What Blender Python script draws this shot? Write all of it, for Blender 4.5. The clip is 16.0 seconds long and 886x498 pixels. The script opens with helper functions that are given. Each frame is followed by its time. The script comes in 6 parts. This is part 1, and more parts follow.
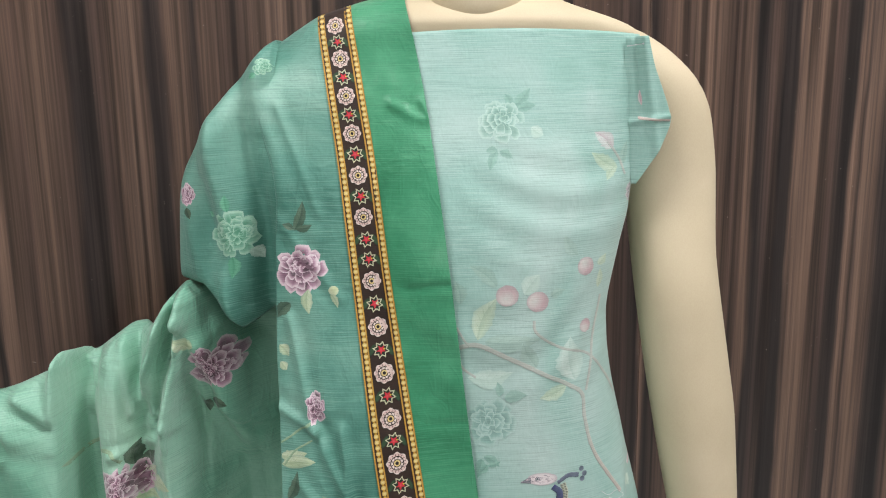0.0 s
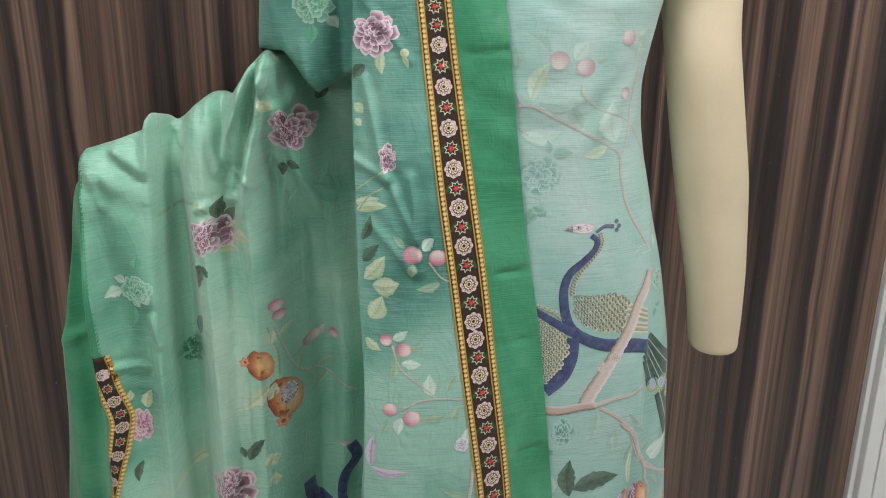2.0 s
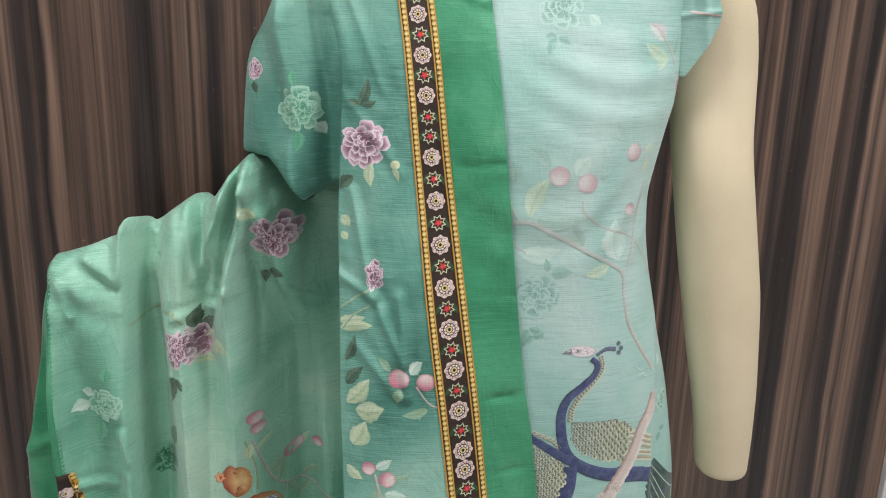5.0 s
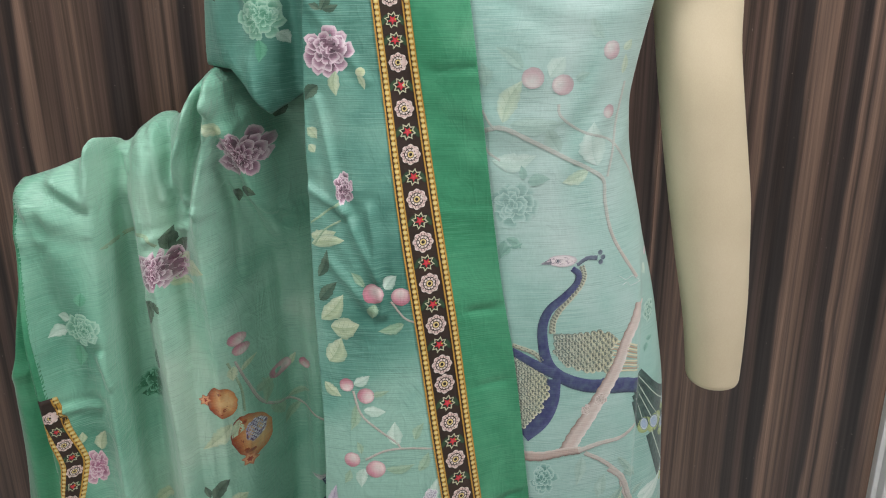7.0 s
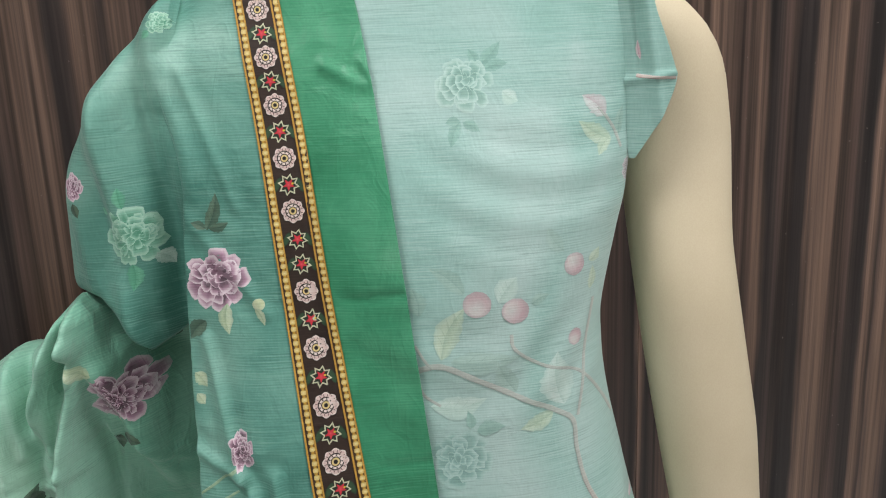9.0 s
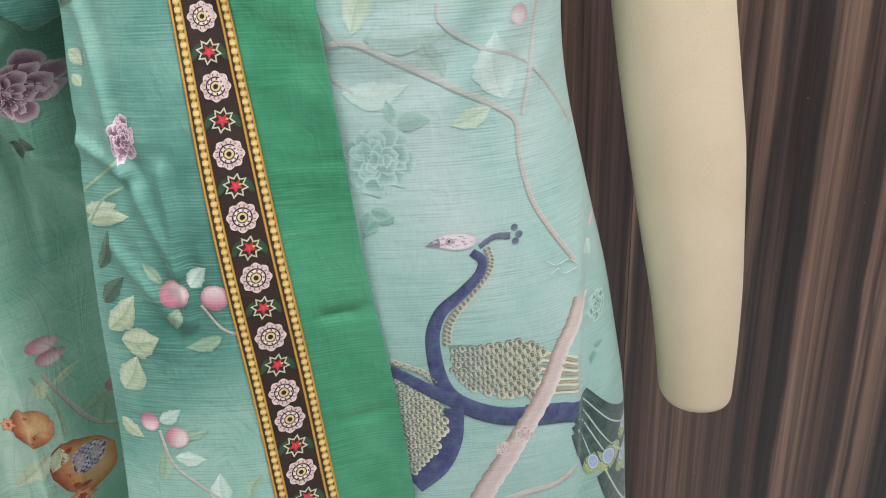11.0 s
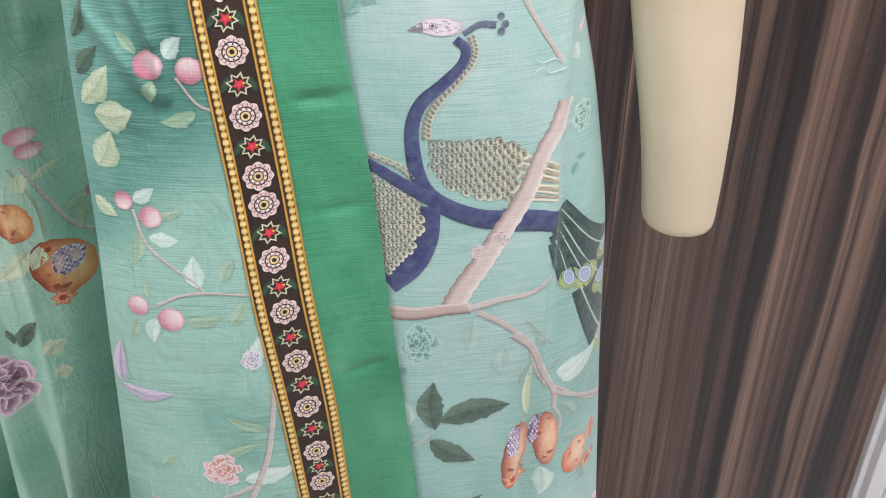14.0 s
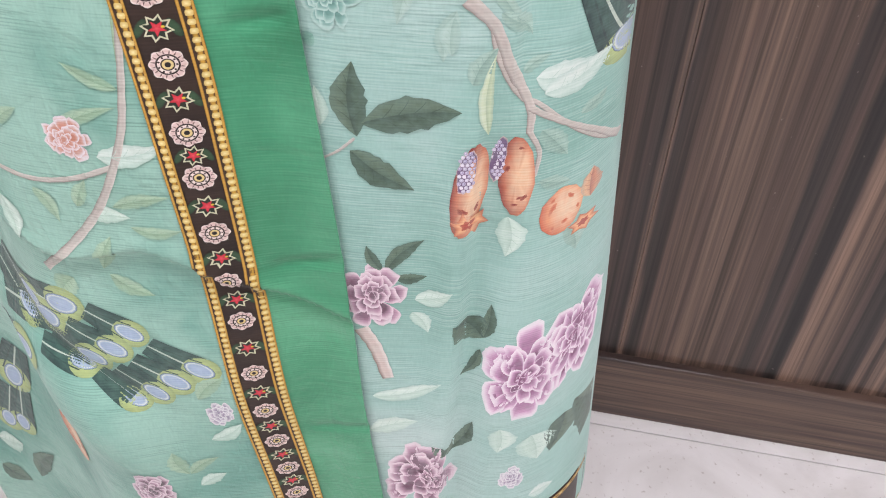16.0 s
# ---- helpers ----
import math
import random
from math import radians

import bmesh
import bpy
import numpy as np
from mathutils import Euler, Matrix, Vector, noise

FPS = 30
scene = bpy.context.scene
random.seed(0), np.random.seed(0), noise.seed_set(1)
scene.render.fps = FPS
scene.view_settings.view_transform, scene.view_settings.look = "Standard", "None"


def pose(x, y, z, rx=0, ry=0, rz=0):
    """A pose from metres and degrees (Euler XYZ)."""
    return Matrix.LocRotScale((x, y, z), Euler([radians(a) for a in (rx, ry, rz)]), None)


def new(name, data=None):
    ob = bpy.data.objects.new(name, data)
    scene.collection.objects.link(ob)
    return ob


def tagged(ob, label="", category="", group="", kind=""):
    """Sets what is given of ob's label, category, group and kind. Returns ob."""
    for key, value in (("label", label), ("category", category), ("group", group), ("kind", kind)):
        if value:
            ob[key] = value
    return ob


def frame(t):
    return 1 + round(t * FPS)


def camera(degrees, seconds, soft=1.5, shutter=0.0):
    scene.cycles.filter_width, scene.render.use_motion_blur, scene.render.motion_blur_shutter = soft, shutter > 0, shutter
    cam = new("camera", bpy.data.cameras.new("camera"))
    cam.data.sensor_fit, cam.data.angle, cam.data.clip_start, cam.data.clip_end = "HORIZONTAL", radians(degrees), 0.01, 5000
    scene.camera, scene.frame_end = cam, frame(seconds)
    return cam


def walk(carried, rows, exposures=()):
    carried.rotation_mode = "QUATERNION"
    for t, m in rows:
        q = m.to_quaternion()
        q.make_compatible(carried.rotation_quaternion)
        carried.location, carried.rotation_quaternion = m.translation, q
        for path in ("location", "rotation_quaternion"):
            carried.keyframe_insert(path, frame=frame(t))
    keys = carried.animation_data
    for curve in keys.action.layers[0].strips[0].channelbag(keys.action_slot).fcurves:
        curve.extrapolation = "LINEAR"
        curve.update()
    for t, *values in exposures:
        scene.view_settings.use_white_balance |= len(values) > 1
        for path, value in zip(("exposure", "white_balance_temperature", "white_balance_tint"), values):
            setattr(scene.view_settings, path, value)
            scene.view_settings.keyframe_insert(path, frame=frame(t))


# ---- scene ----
cam = camera(55.8, 16.0, 1.1)
METRES, EYE, TILT, LEAN, TURN = 1.5, 1.42, -11.3, 0.8, 0.0
ROWS = [
    (0.0, 0.0, 0.0, 0.0, 0.0, 0.0, -0.0),
    (0.5, -0.0273, -0.0202, -0.0168, -0.04, -0.27, -0.35),
    (1.0, -0.048, -0.0395, -0.0472, -0.1, -2.42, -0.14),
    (1.5, -0.053, -0.0604, -0.0756, -1.21, -4.92, -0.17),
    (2.0, -0.0542, -0.0731, -0.0977, -1.3, -6.34, -1.05),
    (2.5, -0.05, -0.0774, -0.0945, -1.23, -7.08, -1.17),
    (3.0, -0.0484, -0.0757, -0.0795, -1.09, -6.45, -1.31),
    (3.5, -0.0484, -0.0666, -0.0434, -1.07, -2.98, -2.29),
    (6.0, -0.0302, -0.019, -0.0626, -0.57, -6.04, -2.16),
    (6.5, -0.0203, -0.0156, -0.0851, -0.73, -7.51, -2.1),
    (7.0, -0.0104, -0.0135, -0.0592, 0.62, -8.42, -0.35),
    (7.5, 0.0082, 0.0231, -0.0106, 1.14, -4.76, 0.05),
    (8.0, -0.0004, 0.0516, 0.026, -2.01, -2.06, 1.83),
    (10.5, 0.0725, 0.1637, -0.0444, 2.7, -8.47, 1.05),
    (11.0, 0.0805, 0.1693, -0.0709, 3.25, -12.33, 0.85),
    (11.5, 0.0864, 0.1754, -0.0925, 3.48, -15.4, 0.15),
    (12.0, 0.096, 0.1804, -0.099, 3.44, -17.13, 0.18),
    (12.5, 0.0928, 0.192, -0.1155, 3.57, -17.46, 0.19),
    (13.0, 0.0881, 0.2167, -0.0891, 3.56, -16.51, -0.04),
    (13.5, 0.0896, 0.2121, -0.1122, 4.09, -16.82, -0.82),
    (14.0, 0.0932, 0.1626, -0.1247, 4.29, -18.52, -1.92),
    (14.5, 0.1141, 0.1621, -0.1528, 5.59, -18.39, -3.1),
    (15.0, 0.153, 0.2252, -0.1834, 11.8, -22.26, -5.28),
    (15.5, 0.1685, 0.2672, -0.2133, 15.48, -27.99, -6.46),
    (16.0, 0.1786, 0.2808, -0.2272, 17.23, -31.67, -5.45),
]
EXPOSURES = ((0.0, -0.53, 6450, 14), (2.0, -0.5, 6450, 13), (3.5, -0.45, 6420, 14), (8.0, -0.60, 6400, 14), (10.5, -0.78, 6320, 11), (11.0, -0.3, 6300, 18), (12.5, -0.1, 6280, 21), (14.5, 0.0, 6300, 23), (16.0, 0.2, 6360, 24))
walk(cam, [(t, pose(0, 0, EYE, TILT, LEAN, TURN) @ pose(METRES * x, METRES * y, METRES * z, 90 + pitch, roll, yaw)) for t, x, y, z, yaw, pitch, roll in ROWS], EXPOSURES)

# ---- light ----
world = bpy.data.worlds.new("world")
scene.world = world
world.use_nodes = True
world.node_tree.nodes["Background"].inputs[0].default_value = (0.75, 0.85, 1.0, 1)
world.node_tree.nodes["Background"].inputs[1].default_value = 0.05


def panel_lamp(name, m, wide, deep, power, colour):
    data = bpy.data.lights.new(name, "AREA")
    data.shape, data.size, data.size_y, data.energy, data.color = "RECTANGLE", wide, deep, power, colour
    ob = new(name, data)
    ob.matrix_world = m
    return ob


LAMPS = ((0.78, 0.36, 28), (-0.6, 0.15, 17), (0.2, -1.6, 11))
for lx, ly, watts in LAMPS:
    panel_lamp("lamp_light", pose(lx, ly, 2.655), 0.5, 0.5, watts, (1.0, 0.985, 0.97))

# ---- materials ----


def material(name, rough=0.6, metal=0.0):
    m = bpy.data.materials.new(name)
    m.use_nodes = True
    b = m.node_tree.nodes["Principled BSDF"]
    b.inputs["Roughness"].default_value, b.inputs["Metallic"].default_value = rough, metal
    return m, m.node_tree, b


def node(tree, kind, **values):
    n = tree.nodes.new(kind)
    for key, v in values.items():
        if key in n.inputs:
            n.inputs[key].default_value = v
    return n


def coords(tree, sx, sy, sz):
    c, mp = tree.nodes.new("ShaderNodeNewGeometry"), tree.nodes.new("ShaderNodeMapping")
    mp.inputs["Scale"].default_value = (sx, sy, sz)
    tree.links.new(c.outputs["Position"], mp.inputs["Vector"])
    return mp.outputs["Vector"]


def noise_at(tree, vec, scale, detail=3.0, rough=0.55, warp=0.0):
    n = node(tree, "ShaderNodeTexNoise", Scale=scale, Detail=detail, Roughness=rough, Distortion=warp)
    tree.links.new(vec, n.inputs["Vector"])
    return n.outputs["Fac"]


def ramp_of(tree, fac, stops, mode="LINEAR"):
    r = tree.nodes.new("ShaderNodeValToRGB")
    r.color_ramp.interpolation = mode
    e = r.color_ramp.elements
    while len(e) < len(stops):
        e.new(0.5)
    for k, (p, c) in enumerate(stops):
        e[k].position, e[k].color = p, (*c, 1)
    tree.links.new(fac, r.inputs["Fac"])
    return r.outputs["Color"]


def blend(tree, fac, a, b, mode="MIX"):
    m = tree.nodes.new("ShaderNodeMix")
    m.data_type, m.blend_type = "RGBA", mode
    for sock, v in ((m.inputs["Factor"], fac), (m.inputs[6], a), (m.inputs[7], b)):
        if isinstance(v, (int, float)):
            sock.default_value = v
        elif isinstance(v, tuple):
            sock.default_value = (*v, 1)
        else:
            tree.links.new(v, sock)
    return m.outputs[2]


def relief(tree, b, height, strength, distance=0.001):
    n = node(tree, "ShaderNodeBump", Strength=strength, Distance=distance)
    tree.links.new(height, n.inputs["Height"])
    tree.links.new(n.outputs["Normal"], b.inputs["Normal"])


def srgb(r, g, b):
    return tuple(((c / 255 + .055) / 1.055) ** 2.4 if c > 10 else c / 3294 for c in (r, g, b))


def arith(tree, kind, a, b, c=None):
    n = tree.nodes.new("ShaderNodeMath")
    n.operation = kind
    for sock, v in zip(n.inputs, (a, b, c)):
        if isinstance(v, (int, float)):
            sock.default_value = v
        elif v is not None:
            tree.links.new(v, sock)
    return n.outputs[0]


def weave_lines(tree):
    """Uneven ribs across the cloth, about two millimetres apart, with slubs."""
    sep = tree.nodes.new("ShaderNodeSeparateXYZ")
    tree.links.new(coords(tree, 1, 1, 1), sep.inputs[0])
    bend = noise_at(tree, coords(tree, 34, 34, 120), 1.0, 2)
    rib = arith(tree, "SINE", arith(tree, "MULTIPLY", arith(tree, "MULTIPLY_ADD", bend, .0020, sep.outputs["Z"]), 3100), 0)
    slubs = noise_at(tree, coords(tree, 30, 30, 900), 1.0, 3, .65)
    return arith(tree, "MULTIPLY_ADD", rib, .085, slubs)


def cloth(name, dyes, slub, slub_colour, rough=0.55, sheen=0.15, patch=5.0, crush=.18, fade=0.0, printed=False):
    """Fabric: cloudy dye, slub threads across, fine weave; fade: paler dyeing towards the lower end; printed: with ink from the mesh laid into it."""
    m, tree, b = material(name, rough)
    cloud = noise_at(tree, coords(tree, 1, .3, .8), patch, 3, .55, .6)
    if fade:
        sep = tree.nodes.new("ShaderNodeSeparateXYZ")
        tree.links.new(coords(tree, 1, 1, 1), sep.inputs[0])
        paler = tree.nodes.new("ShaderNodeMapRange")
        paler.interpolation_type = "SMOOTHSTEP"
        for key, v in (("From Min", .86), ("From Max", 1.10), ("To Min", fade), ("To Max", 0.0)):
            paler.inputs[key].default_value = v
        tree.links.new(sep.outputs["Z"], paler.inputs["Value"])
        cloud = arith(tree, "ADD", cloud, paler.outputs["Result"])
    c = ramp_of(tree, cloud, dyes)
    threads = weave_lines(tree)
    spread = ramp_of(tree, noise_at(tree, coords(tree, 14, 14, 30), 1.0, 2), [(.35, (.3, .3, .3)), (.65, (1, 1, 1))])
    for stops, tone in (([(.50, (0, 0, 0)), (.66, (1, 1, 1))], slub_colour), ([(.34, (1, 1, 1)), (.48, (0, 0, 0))], tuple(.42 * v for v in dyes[1][1]))):
        amount = arith(tree, "MULTIPLY", blend(tree, 1.0, ramp_of(tree, threads, stops), spread, "MULTIPLY"), slub)
        c = blend(tree, amount, c, tone)
    if printed:
        att = tree.nodes.new("ShaderNodeVertexColor")
        att.layer_name = "ink"
        ribs = ramp_of(tree, threads, [(.36, (.40, .40, .40)), (.5, (.5, .5, .5)), (.68, (.62, .62, .62))])
        dye = blend(tree, .5, att.outputs["Color"], ribs, "OVERLAY")
        patchy = arith(tree, "MULTIPLY_ADD", noise_at(tree, coords(tree, 1, 1, 1), 150, 3), .36, .76)
        c = blend(tree, arith(tree, "MINIMUM", arith(tree, "MULTIPLY", att.outputs["Alpha"], patchy), 1.0), c, dye)
    fine = noise_at(tree, coords(tree, 700, 700, 160), 1.0, 2, .5)
    c = blend(tree, .10, c, ramp_of(tree, fine, [(.3, (.35, .35, .35)), (.7, (.75, .75, .75))]), "OVERLAY")
    tree.links.new(c, b.inputs["Base Color"])
    b.inputs["Sheen Weight"].default_value = sheen
    b.inputs["Specular IOR Level"].default_value = 0.35
    # crumpling left by folding, and long thin wrinkles, under the ribs
    crumple = noise_at(tree, coords(tree, 1, 1, 1), 26, 3, .55, 1.2)
    long = noise_at(tree, coords(tree, 34, 34, 11), 1.0, 2, .5, 1.6)
    pinch = arith(tree, "ABSOLUTE", arith(tree, "SUBTRACT", long, .5), 0)
    crumple = arith(tree, "SUBTRACT", crumple, arith(tree, "MULTIPLY", arith(tree, "MINIMUM", pinch, .10), 1.1))
    soft = node(tree, "ShaderNodeBump", Strength=crush, Distance=.006)
    tree.links.new(crumple, soft.inputs["Height"])
    relief(tree, b, threads, .24, .0006)
    tree.links.new(soft.outputs["Normal"], b.inputs["Normal"].links[0].from_node.inputs["Normal"])
    return m


KURTA_DYE = [(.30, srgb(124, 174, 160)), (.5, srgb(154, 196, 186)), (.68, srgb(184, 210, 204))], .34, srgb(204, 224, 218), .60, .15, 5.0, .16
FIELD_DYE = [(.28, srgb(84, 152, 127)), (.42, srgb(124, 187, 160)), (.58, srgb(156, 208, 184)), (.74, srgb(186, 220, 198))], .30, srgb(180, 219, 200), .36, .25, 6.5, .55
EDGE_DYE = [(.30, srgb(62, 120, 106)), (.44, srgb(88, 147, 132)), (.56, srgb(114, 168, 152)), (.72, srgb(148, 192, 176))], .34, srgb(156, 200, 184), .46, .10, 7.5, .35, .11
KURTA, KURTA_PRINT = cloth("kurta_cotton", *KURTA_DYE), cloth("kurta_cotton_printed", *KURTA_DYE, printed=True)
DUPATTA, DUPATTA_PRINT = cloth("dupatta_field", *FIELD_DYE), cloth("dupatta_field_printed", *FIELD_DYE, printed=True)
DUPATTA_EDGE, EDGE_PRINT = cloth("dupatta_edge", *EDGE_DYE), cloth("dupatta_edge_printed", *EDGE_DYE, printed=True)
BAND = cloth("green_border_satin", [(.3, srgb(42, 126, 88)), (.46, srgb(57, 144, 104)), (.58, srgb(74, 158, 118)), (.72, srgb(100, 173, 135))], .28, srgb(112, 182, 144), .40, .2, 9, .3)
TRIM_DYE = [(.3, srgb(40, 29, 24)), (.7, srgb(56, 40, 31))], .2, srgb(80, 62, 46), .6, .1, 30
TRIM, TRIM_PRINT = cloth("trim_ground", *TRIM_DYE), cloth("trim_ground_printed", *TRIM_DYE, printed=True)

MANNEQUIN, tree, b = material("mannequin_canvas", .62)
c = ramp_of(tree, noise_at(tree, coords(tree, 1, 1, 1), 7, 3), [(.3, srgb(206, 192, 160)), (.7, srgb(220, 206, 176))])
weave = noise_at(tree, coords(tree, 900, 900, 700), 1, 1)
c = blend(tree, .12, c, ramp_of(tree, weave, [(.3, (.3, .3, .3)), (.7, (.7, .7, .7))]), "OVERLAY")
tree.links.new(c, b.inputs["Base Color"])
relief(tree, b, weave, .12, .0004)
METAL, tree, b = material("brushed_steel", .3, 1.0)
b.inputs["Base Color"].default_value = (.6, .6, .62, 1)


BLACK, DARK, DUSK, BROWN, LIGHT = srgb(41, 35, 34), srgb(58, 48, 45), srgb(79, 63, 56), srgb(99, 80, 69), srgb(114, 93, 81)
# the sheet's broad streaks along the wall: where each tone stands
STREAKS_WEST = ((-.60, DARK), (-.575, BROWN), (-.545, DUSK), (-.530, BLACK), (-.520, BROWN), (-.500, LIGHT), (-.488, DARK), (-.476, BLACK), (-.466, DUSK), (-.455, BLACK),
                (-.450, LIGHT), (-.430, BROWN), (-.405, DUSK), (-.395, BROWN), (-.372, BROWN), (-.348, DUSK), (-.338, BLACK), (-.322, DARK), (-.300, DUSK), (-.292, BROWN),
                (-.270, LIGHT), (-.256, BROWN), (-.246, BLACK), (-.228, DARK), (-.222, BROWN), (-.200, BROWN), (-.186, DARK), (-.176, BROWN), (-.140, DUSK), (-.10, BROWN))
STREAKS_EAST = ((.30, BROWN), (.36, DUSK), (.398, DARK), (.4045, LIGHT), (.412, BLACK), (.426, DUSK), (.450, BROWN), (.462, DUSK), (.470, LIGHT), (.512, BROWN), (.530, DUSK), (.552, BROWN),
                (.562, BLACK), (.574, DARK), (.590, DUSK), (.598, BLACK), (.614, BLACK), (.621, LIGHT), (.655, BROWN), (.672, DUSK), (.690, DARK), (.704, BLACK), (.711, LIGHT),
                (.719, BROWN), (.722, DARK), (.727, LIGHT), (.745, BROWN), (.756, DARK), (.770, BLACK), (.788, BLACK), (.800, DUSK), (.81, BROWN))


def wood(name, turned):
    m, tree, b = material(name, .30)
    b.inputs["Specular IOR Level"].default_value = .5
    tc = tree.nodes.new("ShaderNodeTexCoord")

    def local(sx, sy, sz):
        mp = tree.nodes.new("ShaderNodeMapping")
        mp.inputs["Scale"].default_value = (sx, sy, sz)
        tree.links.new(tc.outputs["Object"], mp.inputs["Vector"])
        return mp.outputs["Vector"]
    if turned:
        band = noise_at(tree, local(1.2, 2, 38), 1.0, 4, .62, .25)
        c = ramp_of(tree, band, [(.33, DARK), (.45, DUSK), (.56, BROWN), (.68, LIGHT)])
        fine = noise_at(tree, local(3, 8, 260), 1.0, 4, .65)
    else:
        sep = tree.nodes.new("ShaderNodeSeparateXYZ")
        tree.links.new(tc.outputs["Object"], sep.inputs[0])
        wave = arith(tree, "MULTIPLY_ADD", noise_at(tree, local(9, 1, 2.2), 1.0, 3), .034, -.017)
        small = arith(tree, "MULTIPLY_ADD", noise_at(tree, local(40, 1, 5), 1.0, 2), .008, -.004)
        across = arith(tree, "ADD", arith(tree, "ADD", sep.outputs["X"], wave), small)
        ends = []
        for stops in (STREAKS_WEST, STREAKS_EAST):
            x0, x1 = stops[0][0], stops[-1][0]
            ends.append(ramp_of(tree, arith(tree, "DIVIDE", arith(tree, "SUBTRACT", across, x0), x1 - x0), [((x - x0) / (x1 - x0), col) for x, col in stops]))
        middle = ramp_of(tree, noise_at(tree, local(16, 2, .3), 1.0, 4, .62, .25), [(.33, BLACK), (.42, DARK), (.5, BROWN), (.57, LIGHT), (.64, DUSK), (.70, DARK)])
        c = blend(tree, arith(tree, "GREATER_THAN", across, .1), ends[0], ends[1])
        out = arith(tree, "COMPARE", across, .1, .20)
        far = arith(tree, "LESS_THAN", across, -.60)
        c = blend(tree, arith(tree, "MAXIMUM", out, far), c, middle)
        fine = noise_at(tree, local(230, 8, 2.2), 1.0, 5, .7)
        streak = noise_at(tree, local(70, 8, .8), 1.0, 3, .6)
        c = blend(tree, .8, c, ramp_of(tree, streak, [(.36, (.10, .10, .10)), (.5, (.5, .5, .5)), (.64, (.80, .78, .76))]), "OVERLAY")
    c = blend(tree, .75, c, ramp_of(tree, fine, [(.3, (.16, .16, .16)), (.5, (.5, .5, .5)), (.70, (.82, .80, .78))]), "OVERLAY")
    specks = noise_at(tree, local(1, 1, 1), 210, 1, .5)
    c = blend(tree, ramp_of(tree, specks, [(.80, (0, 0, 0)), (.83, (.6, .6, .6))]), c, srgb(150, 138, 130))
    tree.links.new(c, b.inputs["Base Color"])
    relief(tree, b, fine, .12, .0005)
    return m


WOOD, WOOD_ACROSS = wood("zebrano_laminate", False), wood("skirting_laminate", True)


def paint(name, colour, rough, bump=.05):
    m, tree, b = material(name, rough)
    n = noise_at(tree, coords(tree, 1, 1, 1), 6, 5, .6)
    c = ramp_of(tree, n, [(.3, tuple(v * .93 for v in colour)), (.7, colour)])
    tree.links.new(c, b.inputs["Base Color"])
    relief(tree, b, noise_at(tree, coords(tree, 1, 1, 1), 180, 2), bump, .0005)
    return m


WHITE = paint("white_paint", (.78, .80, .79), .35)
ROOM = paint("room_paint", (.72, .72, .70), .7)
TILE, tree, b = material("vitrified_tile", .22)
n1 = noise_at(tree, coords(tree, 1, 1, 1), 5, 6, .6, .8)
c = ramp_of(tree, n1, [(.3, srgb(205, 204, 200)), (.55, srgb(226, 226, 224)), (.75, srgb(236, 236, 235))])
speck = noise_at(tree, coords(tree, 1, 1, 1), 130, 2)
c = blend(tree, ramp_of(tree, speck, [(.64, (0, 0, 0)), (.74, (.45, .45, .45))]), c, srgb(150, 140, 128))
tree.links.new(c, b.inputs["Base Color"])
GROUT = paint("grout", srgb(120, 114, 106), .9)
LED, tree, b = material("led_diffuser", .5)
b.inputs["Emission Color"].default_value, b.inputs["Emission Strength"].default_value = (1, .98, .93, 1), 5

# ---- builders ----


def part(name, bm, mat, parent=None, label="", m=None):
    me = bpy.data.meshes.new(name)
    bm.to_mesh(me)
    bm.free()
    for p in me.polygons:
        p.use_smooth = True
    me.materials.append(mat)
    ob = new(name, me)
    ob.parent = parent
    if m is not None:
        ob.matrix_basis = m
    return tagged(ob, label)


def mesh_part(name, verts, faces, mat, parent=None, label="", inks=None):
    me = bpy.data.meshes.new(name)
    me.from_pydata(verts, [], faces)
    me.polygons.foreach_set("use_smooth", [True] * len(me.polygons))
    me.materials.append(mat)
    if inks is not None:
        a = me.color_attributes.new("ink", "FLOAT_COLOR", "POINT")
        a.data.foreach_set("color", np.array(inks, dtype=np.float32).ravel())
    me.update()
    ob = new(name, me)
    ob.parent = parent
    return tagged(ob, label)


def box(bm, x0, x1, y0, y1, z0, z1, bevel=0.0):
    made = bmesh.ops.create_cube(bm, size=1, matrix=Matrix.Translation(((x0 + x1) / 2, (y0 + y1) / 2, (z0 + z1) / 2)) @ Matrix.Diagonal((x1 - x0, y1 - y0, z1 - z0, 1)))
    if bevel:
        es = {e for v in made["verts"] for e in v.link_edges}
        bmesh.ops.bevel(bm, geom=list(es), offset=bevel, segments=2, affect="EDGES", profile=.6)
    return made


def block(name, dims, mat, parent=None, label="", bevel=.002, m=None):
    bm = bmesh.new()
    box(bm, *dims, bevel)
    ob = part(name, bm, mat, parent, label, m)
    for p in ob.data.polygons:
        p.use_smooth = False
    return ob


def empty(name, label, category, m=None, group="", kind=""):
    ob = new(name)
    if m is not None:
        ob.matrix_basis = m
    return tagged(ob, label, category, group, kind)


def grid_faces(nu, nv, close=False):
    f = []
    for j in range(nv - 1):
        for i in range(nu - (0 if close else 1)):
            k = (i + 1) % nu
            f.append((j * nu + i, j * nu + k, (j + 1) * nu + k, (j + 1) * nu + i))
    return f


